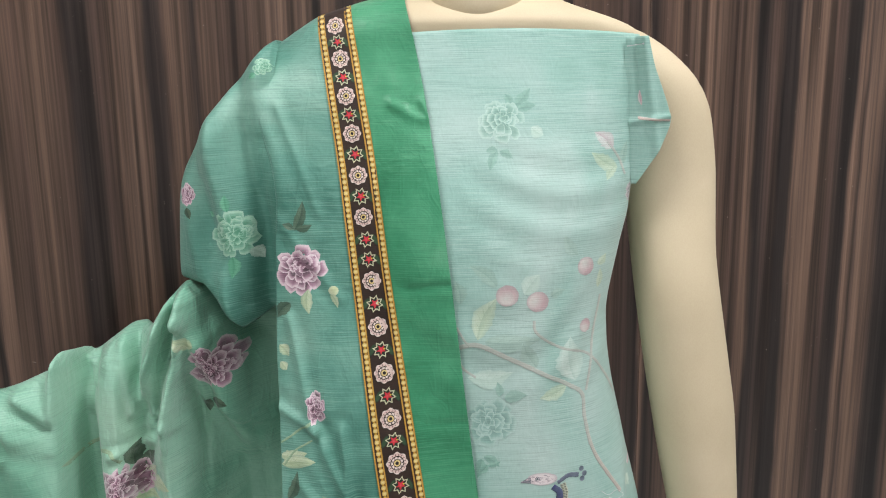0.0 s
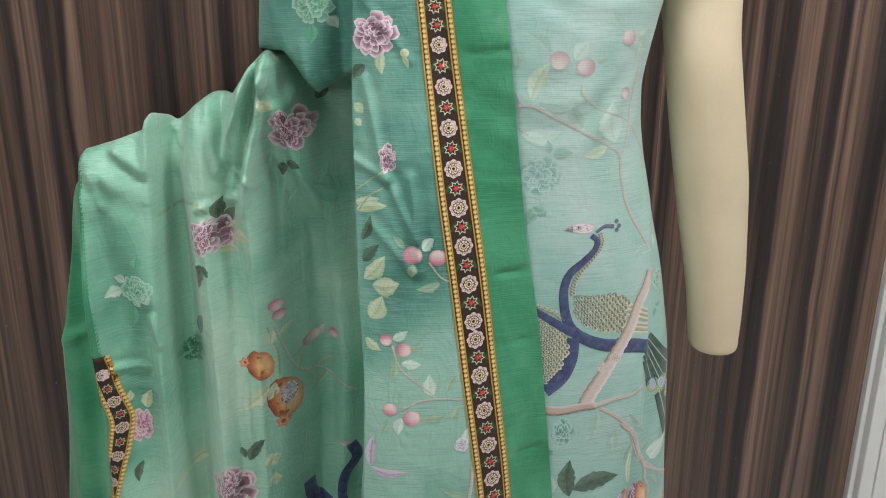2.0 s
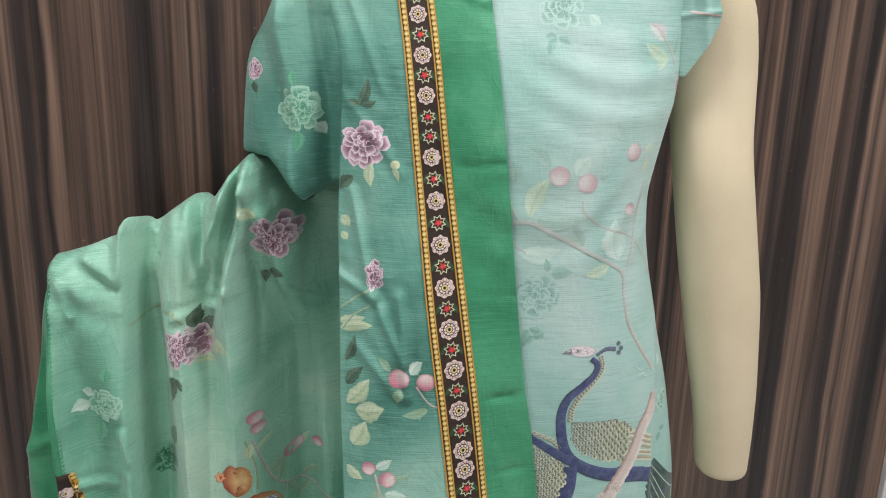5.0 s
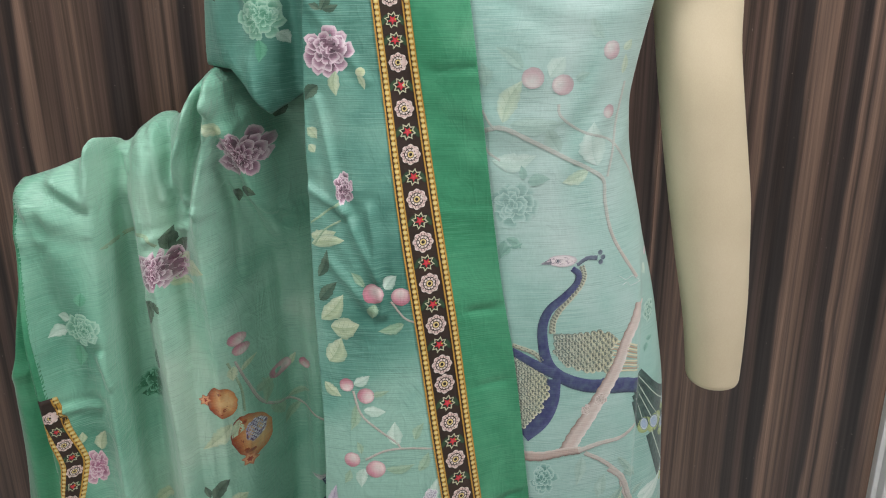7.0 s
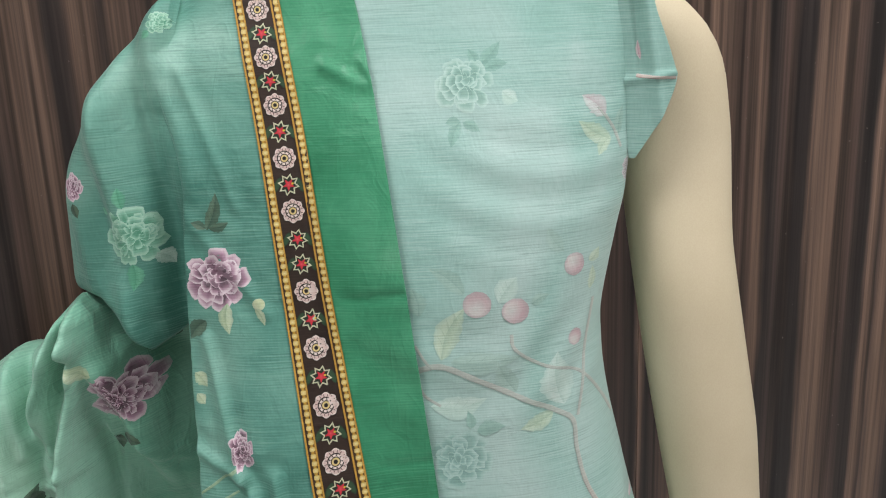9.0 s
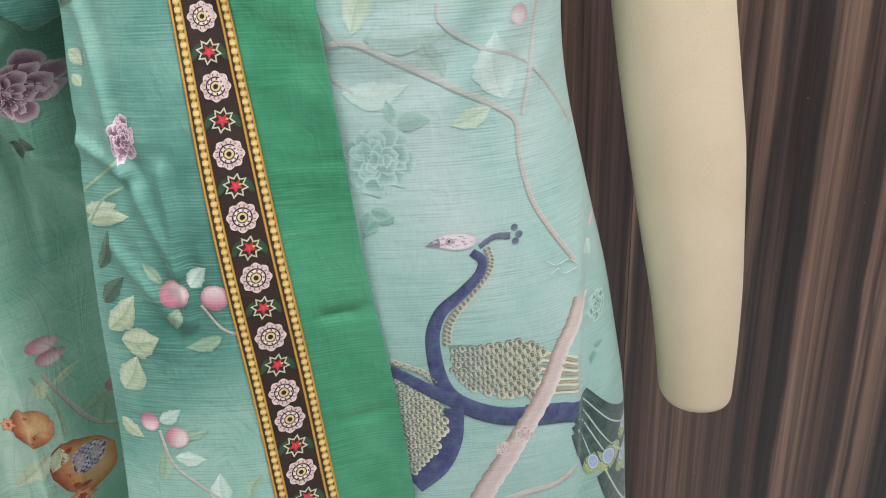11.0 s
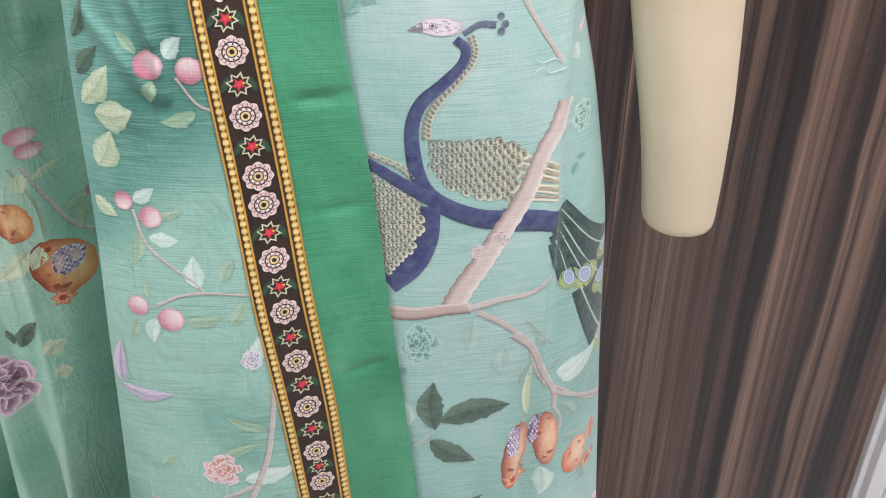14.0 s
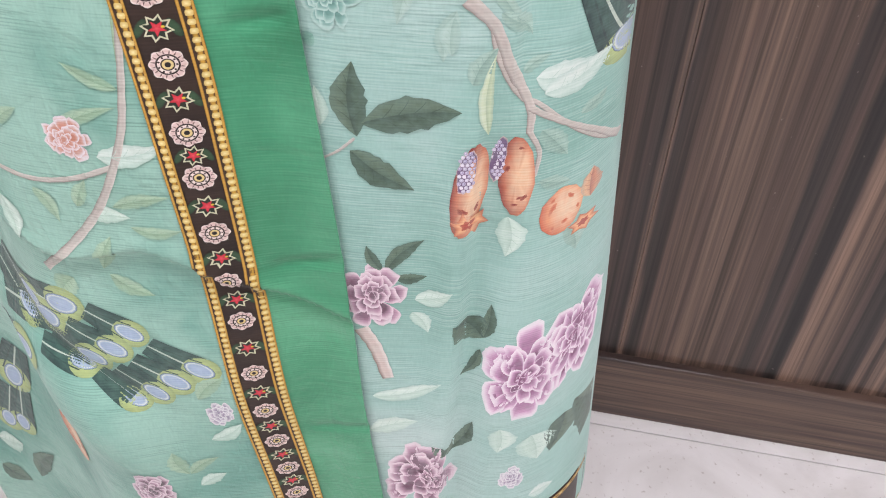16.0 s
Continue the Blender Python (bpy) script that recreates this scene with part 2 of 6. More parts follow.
def sheet(name, left, right, low, high, surf, mat, parent, nu, nv, label="", lift=0.0, back=0.0, thick=.0012):
    """A cloth between two side curves; back: it rolls over its top edge and falls behind by so much."""
    u, v = np.meshgrid(np.linspace(0, 1, nu), np.linspace(0, 1, nv))
    if callable(high):
        x = left + (right - left) * u if not callable(left) else None
        if x is None:
            zz = low + (1.2 - low) * v
            for _ in range(3):
                x = left(zz) + (right(zz) - left(zz)) * u
                zz = low + (high(x) - low) * v
        low = low(x) if callable(low) else low
        z = low + (high(x) - low) * v
    else:
        z = low + (high - low) * v
        x = left(z) + (right(z) - left(z)) * u
    y = surf(x, z) - lift
    verts = np.stack([x, y, z], -1).reshape(-1, 3)
    rows = nv
    if back:
        tail = []
        for k in range(1, 9):
            s = k / 8
            tail.append(np.stack([x[-1], y[-1] + .03 * math.sin(s * math.pi / 2), z[-1] + .004 * math.sin(s * math.pi) - back * s * s], -1))
        verts, rows = np.concatenate([verts, *tail]), nv + 8
    ob = mesh_part(name, verts.tolist(), grid_faces(nu, rows), mat, parent, label)
    if thick:
        mod = ob.modifiers.new("thickness", "SOLIDIFY")
        mod.thickness, mod.offset = thick, -1
    return ob


# ---- cloth forms ----
def curve(*pairs, soft=0.03):
    """A smooth curve through (at, value) pairs."""
    a = np.array(pairs, float)
    a = a[np.argsort(a[:, 0])]
    t = np.linspace(a[0, 0], a[-1, 0], 500)
    v = np.interp(t, a[:, 0], a[:, 1])
    n = max(1, int(soft / (t[1] - t[0])))
    for _ in range(2):
        pad = np.concatenate([2 * v[0] - v[n:0:-1], v, 2 * v[-1] - v[-2:-n - 2:-1]])
        v = np.convolve(pad, np.ones(2 * n + 1) / (2 * n + 1), "valid")
    return lambda x: np.interp(x, t, v)


def ramp(a, b, x):
    s = np.clip((x - a) / (b - a), 0, 1)
    return s * s * (3 - 2 * s)


def ridge(d, wide):
    return np.exp(-(d / wide) ** 2)


XC, YB = 0.035, 0.852          # the body's middle line, and the plane of its sides
kurta_half = curve((1.47, .160), (1.40, .160), (1.30, .154), (1.246, .141), (1.19, .130), (1.126, .136), (1.044, .155), (.98, .171),
                   (.87, .190), (.73, .198), (.6, .208), (.5, .216), (.4, .222), (.25, .233), (.15, .238), soft=.02)
kurta_front = curve((1.48, .842), (1.43, .826), (1.385, .808), (1.33, .785), (1.26, .767), (1.2, .763), (1.1, .757), (1.04, .749), (.83, .732),
                    (.7, .729), (.6, .728), (.4, .722), (.15, .716), soft=.03)


def kurta_y(x, z):
    """The front of the kurta, y over x and z."""
    w, f = kurta_half(z), kurta_front(z)
    q = np.clip(np.abs(x - XC) / w, 0, 0.9995)
    y = YB - (YB - f) * (1 - q ** (2.7 + 3 * ramp(1.36, 1.46, z))) ** 0.5
    # soft drag folds over the bust, a pleat down the skirt, a side crease
    y = y + .0013 * ramp(.0, .06, x) * np.sin((z + .10 * x) * 160 + 6 * np.sin(x * 14)) * ridge(z - 1.31, .05)
    y = y + .0012 * np.sin((z - .35 * x) * 120 + 5 * np.sin(x * 23)) * ridge(z - 1.17, .05)
    seam = x - .180 - .02 * (z - .9)
    y = y + (.006 * ramp(-.0005, .003, seam) * (1 - ramp(.004, .03, seam)) - .002 * ridge(seam + .004, .005)) * ramp(.72, .80, z) * (1 - ramp(1.02, 1.08, z))
    d = x - (.158 - .03 * (.62 - z))
    y = y + (.010 * ramp(-.001, .004, d) * (1 - ramp(.006, .040, d)) - .004 * ridge(d + .008, .010)) * (1 - ramp(.60, .78, z))
    y = y + .004 * np.sin(x * 45 + z * 3) * (1 - ramp(.5, 1.0, z))
    return y


panel_fore = curve((1.50, .834), (1.45, .826), (1.4, .815), (1.31, .797), (1.25, .775), (1.107, .737), (1.02, .716), (.93, .703),
                   (.85, .684), (.7, .668), (.53, .654), (.2, .640), soft=.03)
panel_left = curve((1.51, -.196), (1.44, -.200), (1.41, -.199), (1.372, -.1705), (1.335, -.1625), (1.29, -.160), (1.18, -.164), (1.09, -.160), (.98, -.157), (.87, -.150), (.75, -.153), (.62, -.160), (.56, -.20), (.50, -.27), (.4, -.34), (.2, -.39))
panel_right = curve((1.51, -.039), (1.445, -.024), (1.381, -.013), (1.288, -.001), (1.209, .008), (1.116, .018), (1.02, .029), (.933, .045), (.837, .055),
                    (.72, .068), (.633, .077), (.475, .088), (.34, .103), (.2, .116))
panel_top = curve((-.22, 1.398), (-.198, 1.427), (-.171, 1.459), (-.125, 1.486), (-.076, 1.501), (-.03, 1.507), (.02, 1.510), soft=.006)
trim_left = curve((1.51, -.127), (1.486, -.122), (1.345, -.100), (1.235, -.088), (1.085, -.071), (.991, -.057), (.876, -.042), (.755, -.025), (.62, -.011), (.471, .000), (.36, .013), (.2, .028))
trim_wide = curve((1.5, .034), (1.24, .036), (1.08, .041), (.98, .041), (.75, .039), (.6, .034), (.35, .034), (.2, .034))


slack = curve((-.30, .70), (-.20, .645), (-.10, .608), (-.04, .628), (.0, .602), (.05, .572), (.12, .535), soft=.015)


def panel_y(x, z):
    """The front fall of the dupatta."""
    d = x + .10
    side = np.where(d > 0, .052 * ramp(1.38, 1.1, z) + .012, .12)
    q = (d / .15) ** 2
    y = panel_fore(z) + side * np.where(d > 0, q, q / (1 + .8 * q))
    k = kurta_y(np.maximum(x, XC - .10), z) - .007
    h = np.clip(.5 + .5 * (k - y) / .02, 0, 1)
    low = ramp(1.462, 1.40, z)
    y = y * (1 - low) + (y * h + k * (1 - h) - .02 * h * (1 - h)) * low
    # pulled creases that run from the left edge down to the trim, cross creases in the band
    for x0, z0, x1, z1, deep in ((-.164, 1.118, -.125, 1.098, .005), (-.125, 1.098, -.094, 1.035, .004), (-.100, 1.10, -.088, 1.0, .004), (-.150, 1.20, -.128, 1.10, .004), (-.142, 1.05, -.095, 1.0, .003), (-.02, 1.40, .0, 1.372, .004), (-.05, 1.40, -.02, 1.385, .003), (-.164, 1.30, -.10, 1.22, .002), (-.16, 1.40, -.12, 1.30, .002)):
        s = np.clip(((x - x0) * (x1 - x0) + (z - z0) * (z1 - z0)) / ((x1 - x0) ** 2 + (z1 - z0) ** 2), 0, 1)
        away = np.hypot(x - x0 - s * (x1 - x0), z - z0 - s * (z1 - z0))
        y = y - .8 * deep * ridge(away, .004) + .4 * deep * ridge(away - .010, .006)
    for zc, tilt, deep in ((.995, .05, .004), (.915, .1, .002), (1.235, .1, .002), (.78, .2, .0025), (.605, .12, .003), (1.10, .0, .0015), (.43, .1, .002)):
        y = y + deep * ridge(z - zc - tilt * (x - .03), .004) * ramp(.0, .02, x - trim_left(z) - trim_wide(z))
    # the slack fold that sweeps across low down
    zs = slack(x)
    y = y + .0045 * ramp(.0015, -.0015, z - zs) * ramp(.46, .60, z) - .0015 * ridge(z - zs - .005, .008)
    y = y + .003 * np.sin(x * 38 + z * 5 + 1) * (1 - ramp(.9, 1.25, z))
    # a roll of cloth that sags across the lower corner
    r = (x + .105) * .55 + (z - .51) * .84
    y = y + (.007 * ridge(r + .004, .014) - .014 * ridge(r + .06, .045)) * ramp(-.035, -.10, x) * (1 - ramp(.50, .58, z))
    y = np.where(x > XC - .10, np.minimum(y, kurta_y(x, z) - .004), y)
    # the left edge turns under where it leaves the shoulder
    turned = np.clip((x - panel_left(z)) / .012, 0, 1)
    y = y + .010 * (1 - np.sqrt(np.clip(1 - (1 - turned) ** 2, 0, 1))) * ramp(1.27, 1.31, z) * ramp(1.43, 1.40, z)
    top = panel_top(x) - z
    return y + .035 * (1 - np.sqrt(np.clip(1 - (1 - np.clip(top / .04, 0, 1)) ** 2, 0, 1)))


drape_base = curve((-.60, .805), (-.54, .790), (-.475, .772), (-.45, .764), (-.43, .766), (-.412, .776), (-.402, .779), (-.393, .776), (-.3895, .782), (-.386, .840), (-.374, .842), (-.354, .808), (-.335, .798), (-.318, .822),
                   (-.304, .804), (-.288, .798), (-.272, .826), (-.25, .856), (-.21, .896), (-.165, .890), (-.1, .87), soft=.002)
drape_top = curve((-.60, 1.03), (-.51, 1.058), (-.488, 1.085), (-.466, 1.118), (-.425, 1.130), (-.40, 1.139), (-.391, 1.164), (-.383, 1.138), (-.364, 1.152), (-.33, 1.177), (-.305, 1.175), (-.29, 1.195), (-.265, 1.226), (-.24, 1.224), (-.22, 1.245), (-.1, 1.26), soft=.004)
drape_outer = curve((1.2, -.50), (1.054, -.500), (.983, -.512), (.895, -.524), (.884, -.530), (.754, -.546), (.654, -.562), (.2, -.62), soft=.01)
drape_trim = curve((1.2, -.462), (1.0, -.460), (.88, -.458), (.84, -.450), (.80, -.440), (.76, -.448), (.70, -.465), (.65, -.478), (.2, -.53), soft=.008)


def drape_y(x, z):
    """The part of the dupatta that hangs over the bent arm."""
    low = 1 - ramp(.95, 1.15, z)
    y = drape_base(x + .004 * (1.1 - z) * ramp(-.30, -.36, x))
    y = y + .011 * low * np.sin(x * 95 + 2 * np.sin(z * 6)) + .005 * np.sin((x + .25 * z) * 130) * ridge(x + .30, .07) * ramp(1.0, 1.15, z)
    fan = np.hypot(x + .262, z - 1.205)
    y = y - .022 * ridge(x + .272 - .20 * (z - 1.15), .007) * ramp(1.02, 1.12, z) + .018 * ridge(x + .284 - .22 * (z - 1.15), .006) * ramp(1.02, 1.12, z)
    y = y - .052 * ridge(x + .234 + .30 * (z - 1.12), .028) * ramp(.98, 1.10, z) + .010 * ridge(x + .252 + .25 * (z - 1.12), .006) * ramp(1.0, 1.12, z)
    y = y - .016 * ridge(x + .300 - .35 * (z - 1.15), .006) * ramp(1.06, 1.14, z) - .008 * np.sin(fan * 190) * ridge(fan, .045)
    y = y + .004 * np.sin((z * 1.0 + x * .7) * 150) * ridge(z - 1.10, .04) * ridge(x + .43, .05)
    y = y - .008 * ridge(np.hypot(x + .393, z - 1.155), .02) + .005 * ridge(x + .37 - .6 * (z - 1.14), .006) * ridge(z - 1.145, .025)
    y = y - .006 * ridge(z - .885 - .3 * (x + .50), .008) * ridge(x + .51, .03)
    y = y + .045 * ramp(-.462, -.478, x)
    y = y - .010 * ridge(x + .455 + .10 * (1.05 - z), .010) * low - .004 * ridge(x + .43, .02)
    # a deep slot beside the elbow, a step further down, a pulled ridge across both
    y = y + .014 * ridge(x + .264, .006) * ramp(1.15, 1.09, z) * ramp(.95, 1.02, z) + .012 * ramp(-.006, .004, x + .232) * ramp(1.05, .95, z)
    along = np.clip(((x + .270) * .075 - (z - 1.110) * .052) / .00833, 0, 1)
    y = y - .007 * ridge(np.hypot(x + .270 - .075 * along, z - 1.110 + .052 * along), .006)
    # short puckers that spread from the knot above the elbow
    away, turn = np.hypot(x + .228, z - 1.180), np.arctan2(z - 1.180, x + .228)
    y = y - .0045 * np.cos(turn * 6 + 1.5) * ridge(away - .05, .03)
    y = y - .010 * ridge(x + .46 + .06 * (1.1 - z), .016) - .008 * ridge(x + .345 + .10 * (z - 1.0), .018) * ramp(1.16, 1.08, z)
    # short pulled creases below the arm
    for x0, z0, x1, z1, deep in ((-.388, 1.150, -.368, 1.118, .006), (-.330, 1.165, -.322, 1.090, .007), (-.345, 1.050, -.305, 1.058, .004), (-.300, 1.090, -.268, 1.072, .005),
                                 (-.425, 1.120, -.400, 1.095, .004), (-.400, .925, -.392, .890, .005), (-.445, .865, -.415, .862, .005), (-.450, 1.095, -.440, 1.060, .003), (-.352, .985, -.347, .900, .004)):
        s = np.clip(((x - x0) * (x1 - x0) + (z - z0) * (z1 - z0)) / ((x1 - x0) ** 2 + (z1 - z0) ** 2), 0, 1)
        away = np.hypot(x - x0 - s * (x1 - x0), z - z0 - s * (z1 - z0))
        y = y - deep * ridge(away, .004) + .5 * deep * ridge(away - .009, .005)
    # near the body it goes up behind the cloth that falls from the shoulder
    s = ramp(-.014, .002, z - sleeve_low(x)) * ramp(-.264, -.250, x)
    y = y * (1 - s) + np.maximum(y, sleeve_y(x, np.maximum(z, 1.195)) + .005) * s
    top = drape_top(x) - z
    edge = .034 * (1 - np.sqrt(np.clip(1 - (1 - np.clip(top / .055, 0, 1)) ** 2, 0, 1)))
    return y + edge * (1 - ramp(-.258, -.235, x))


sleeve_top = curve((-.278, 1.20), (-.272, 1.283), (-.263, 1.338), (-.235, 1.382), (-.206, 1.422), (-.171, 1.460), (-.125, 1.486), (-.076, 1.500), (-.02, 1.507), soft=.004)


def sleeve_low(x):
    """Its lower edge, drawn together to a point above the elbow."""
    return np.minimum(1.181 + 1.2 * np.maximum(0, -.203 - x), 1.226) + .55 * np.maximum(0, x + .203)


def sleeve_y(x, z):
    """The part of the dupatta over the upper arm and shoulder."""
    q = np.clip(np.abs(x + .185) / .096, 0, .999)
    y = .868 - .066 * (1 - q ** 2.2) ** .5
    f = x + .205 - .16 * (1.40 - z) + .25 * np.maximum(0, 1.30 - z) ** 1.3
    y = y - .016 * ridge(f + .028, .012) + .020 * ridge(f - .010, .013) - .010 * ridge(f - .040, .010)
    y = y - .008 * ridge(x + .262 - .18 * (1.34 - z), .012) * ramp(1.37, 1.30, z) + .010 * ridge(x + .238 - .25 * (1.34 - z), .012) * ramp(1.37, 1.28, z)
    s = ramp(-.200, -.160, x) * ramp(1.28, 1.40, z)
    y = np.maximum(y * (1 - s) + (panel_y(np.maximum(x, -.175), np.minimum(z, panel_top(np.maximum(x, -.175)) - .04)) + .003) * s, np.where(x > -.165, panel_y(x, z) + .003, 0))
    tuck = np.clip((z - sleeve_low(x)) / .014, 0, 1)
    y = y + .008 * (1 - np.sqrt(np.clip(1 - (1 - tuck) ** 2, 0, 1))) - .006 * ridge(x + .203 - .35 * (1.19 - z), .016) * ramp(1.28, 1.21, z)
    top = sleeve_top(x) - z
    return y + .03 * (1 - np.sqrt(np.clip(1 - (1 - np.clip(top / .04, 0, 1)) ** 2, 0, 1)))


# ---- room ----
WALL = pose(0, 0, 0, 0, 0, 6.5)
WY = 1.112       # the panelled wall, in its own turned axes
LEFT_X, DOOR_X, BACK_Y, ROOF = -1.9, 0.828, -2.6, 2.7

wall = block("wall_north", (LEFT_X, 2.1, WY + .012, WY + .15, 0, ROOF), ROOM, None, "wall clad in dark streaked wood laminate", 0, WALL)
tagged(wall, "", "wall", "", "structure")
SEAM = 0.405
for x0, x1 in ((LEFT_X, -0.815), (-0.8135, SEAM), (SEAM + .0004, DOOR_X)):
    block("wood_panel", (x0, x1, WY, WY + .012, .112, ROOF - .01), WOOD, wall, "", .0007)
skirt = block("baseboard", (LEFT_X, DOOR_X, WY - .013, WY + .012, .0, .119), WOOD_ACROSS, None, "dark wood laminate skirting board with horizontal grain", .003, WALL)
tagged(skirt, "", "skirting board", "", "structure")
for nm, dims in (("wall_south", (LEFT_X, 2.1, BACK_Y - .1, BACK_Y, 0, ROOF)), ("wall_west", (LEFT_X - .1, LEFT_X, BACK_Y, WY + .15, 0, ROOF)), ("wall_east", (2.1, 2.2, BACK_Y, WY + .15, 0, ROOF))):
    tagged(block(nm, dims, ROOM, None, "plain off-white painted wall", 0, WALL), "", "wall", "", "structure")
tagged(block("ceiling", (LEFT_X, 2.1, BACK_Y, WY + .15, ROOF, ROOF + .1), ROOM, None, "plain white ceiling", 0, WALL), "", "ceiling", "", "structure")
floor = block("floor", (LEFT_X, 2.1, BACK_Y, WY + .15, -.1, -.003), GROUT, None, "glossy white vitrified tile floor with thin joints", 0, WALL)
tagged(floor, "", "floor", "", "structure")
for i in range(8):
    for j in range(7):
        x0, y1 = LEFT_X + .6 * i + .35 - .6, WY - .035 - .6 * (j - 1)
        block("tile", (max(x0, LEFT_X), min(x0 + .5985, 2.1), max(y1 - .5985, BACK_Y), min(y1, WY + .1), -.01, 0), TILE, floor, "", .0008)

# the white door casing and its leaf, past the panelling
door = empty("door_1", "white painted door casing with a grooved moulding", "door frame", WALL, "", "structure")
block("casing_edge", (DOOR_X, DOOR_X + .010, WY - .012, WY + .012, 0, ROOF), WHITE, door, "", .002)
block("casing", (DOOR_X + .0105, DOOR_X + .038, WY - .026, WY + .012, 0, ROOF), WHITE, door, "", .004)
block("casing_groove", (DOOR_X + .0385, DOOR_X + .043, WY - .016, WY + .012, 0, ROOF), WHITE, door, "", .001)
block("casing_inner", (DOOR_X + .0435, DOOR_X + .30, WY - .022, WY + .012, 0, ROOF), WHITE, door, "", .003)
for lx, ly, watts in LAMPS:
    lamp = empty("ceiling_light", "square white LED panel light on the ceiling", "ceiling light", None, "ceiling lights")
    block("frame", (lx - .31, lx + .31, ly - .31, ly + .31, 2.682, 2.70), WHITE, lamp, "", .003)
    block("diffuser", (lx - .28, lx + .28, ly - .28, ly + .28, 2.674, 2.6815), LED, lamp, "", 0)

# ---- mannequin ----


def rings(verts, faces, rows, n):
    """rows of (centre x, centre y, z, half width, half depth front, half depth back, power)."""
    base = len(verts)
    for cx, cy, z, w, f, bk, p in rows:
        for k in range(n):
            a = 2 * math.pi * k / n
            c, s = math.cos(a), math.sin(a)
            sx = math.copysign(abs(c) ** (2 / p), c) * w
            sy = math.copysign(abs(s) ** (2 / p), s)
            verts.append((cx + sx, cy - sy * (f if sy > 0 else bk), z))
    m = len(rows)
    faces += [tuple(base + i for i in f) for f in grid_faces(n, m, True)]
    faces.append(tuple(base + k for k in range(n))[::-1])
    faces.append(tuple(base + (m - 1) * n + k for k in range(n)))


def build_mannequin():
    verts, faces = [], []
    rows = []
    for z in np.linspace(.72, 1.38, 34):
        w, f = float(kurta_half(z)) - .008, YB - float(kurta_front(z)) - .010
        rows.append((XC, YB, z, min(w, .150), max(.02, f if z > .95 else f), .10, 2.3))
    shoulder = curve((1.38, .148), (1.42, .152), (1.44, .162), (1.455, .168), (1.466, .166), (1.475, .152), (1.484, .128), (1.494, .098), (1.507, .070), (1.53, .057), (1.60, .054), soft=.004)
    chest = curve((1.38, .030), (1.42, .018), (1.45, .014), (1.480, .016), (1.489, .008), (1.50, -.01), (1.52, -.02), soft=.003)
    for z in np.linspace(1.39, 1.515, 50):
        s = float(ramp(1.38, 1.46, z))
        rows.append((XC, YB + .030 * s, z, float(shoulder(z)), float(chest(z)) + .022 * s, float(.10 - .045 * ramp(1.42, 1.51, z)), 2.25 + 1.2 * s))
    rings(verts, faces, rows, 72)
    start = len(verts)
    rings(verts, faces, [(XC, .900, z, w, d, d, 2) for z, w, d in ((1.488, .0545, .0500), (1.4905, .0545, .0500), (1.492, .0565, .0520), (1.51, .0565, .0515), (1.56, .054, .050), (1.64, .054, .050))], 56)
    for k in range(start, len(verts)):
        x, y, z = verts[k]
        verts[k] = (x, y, z + .38 * (y - .880))
    inner = curve((1.47, .135), (1.42, .160), (1.33, .186), (1.24, .197), (1.116, .214), (1.01, .231), (.93, .247), (.83, .258))
    outer = curve((1.475, .208), (1.455, .230), (1.418, .260), (1.389, .273), (1.33, .2805), (1.24, .284), (1.146, .298), (1.075, .308), (.96, .314), (.90, .3145), (.83, .313), soft=.012)
    for side in (1, -1):
        arm = []
        for z in np.concatenate([np.linspace(.857, .864, 6), np.linspace(.868, 1.42, 40), np.linspace(1.425, 1.472, 14)]):
            a, o = float(inner(z)), float(outer(z))
            pinch = 1.0
            if z < .865:
                pinch = .86 + .14 * math.sqrt(max(0, 1 - ((.865 - z) / .0081) ** 2))
            if z > 1.41:
                pinch = math.sqrt(max(.02, 1 - ((z - 1.41) / .0625) ** 2))
            half = (o - a) / 2 * (pinch if z < 1 else 1)
            deep = (.040 - .010 * float(ramp(1.1, .84, z))) * pinch + .004
            cx = (a + o) / 2 + .001 * float(ramp(1.2, .95, z))
            if z > 1.41:
                half = max(.012, half * (.4 + .6 * pinch))
            back = .028 * float(ramp(1.18, 1.34, z))
            if side > 0:
                cx, half = cx * (1 + back / .872), half * (1 + back / .872)
            arm.append((XC + side * (cx - XC) * (1 if side > 0 else .94), .872 - .026 * float(ramp(1.3, .86, z)) + back if side > 0 else .960, z, half, deep, deep, 2.2))
        rings(verts, faces, arm, 36)
    # pole and round foot
    rings(verts, faces, [(XC, .86, z, .018, .018, .018, 2) for z in (.02, .74)], 20)
    rings(verts, faces, [(XC, .86, z, r, r, r, 2) for z, r in ((0, .165), (.014, .165), (.020, .155), (.026, .03))], 40)
    ob = mesh_part("mannequin", verts, faces, MANNEQUIN)
    return tagged(ob, "cream canvas dress-form mannequin with jointed arms on a round foot", "mannequin")


build_mannequin()

# ---- kurta ----
kurta = empty("kurta", "pale mint printed cotton kurta, floral print, pinned on the mannequin", "kurta", pose(XC, YB, 0))


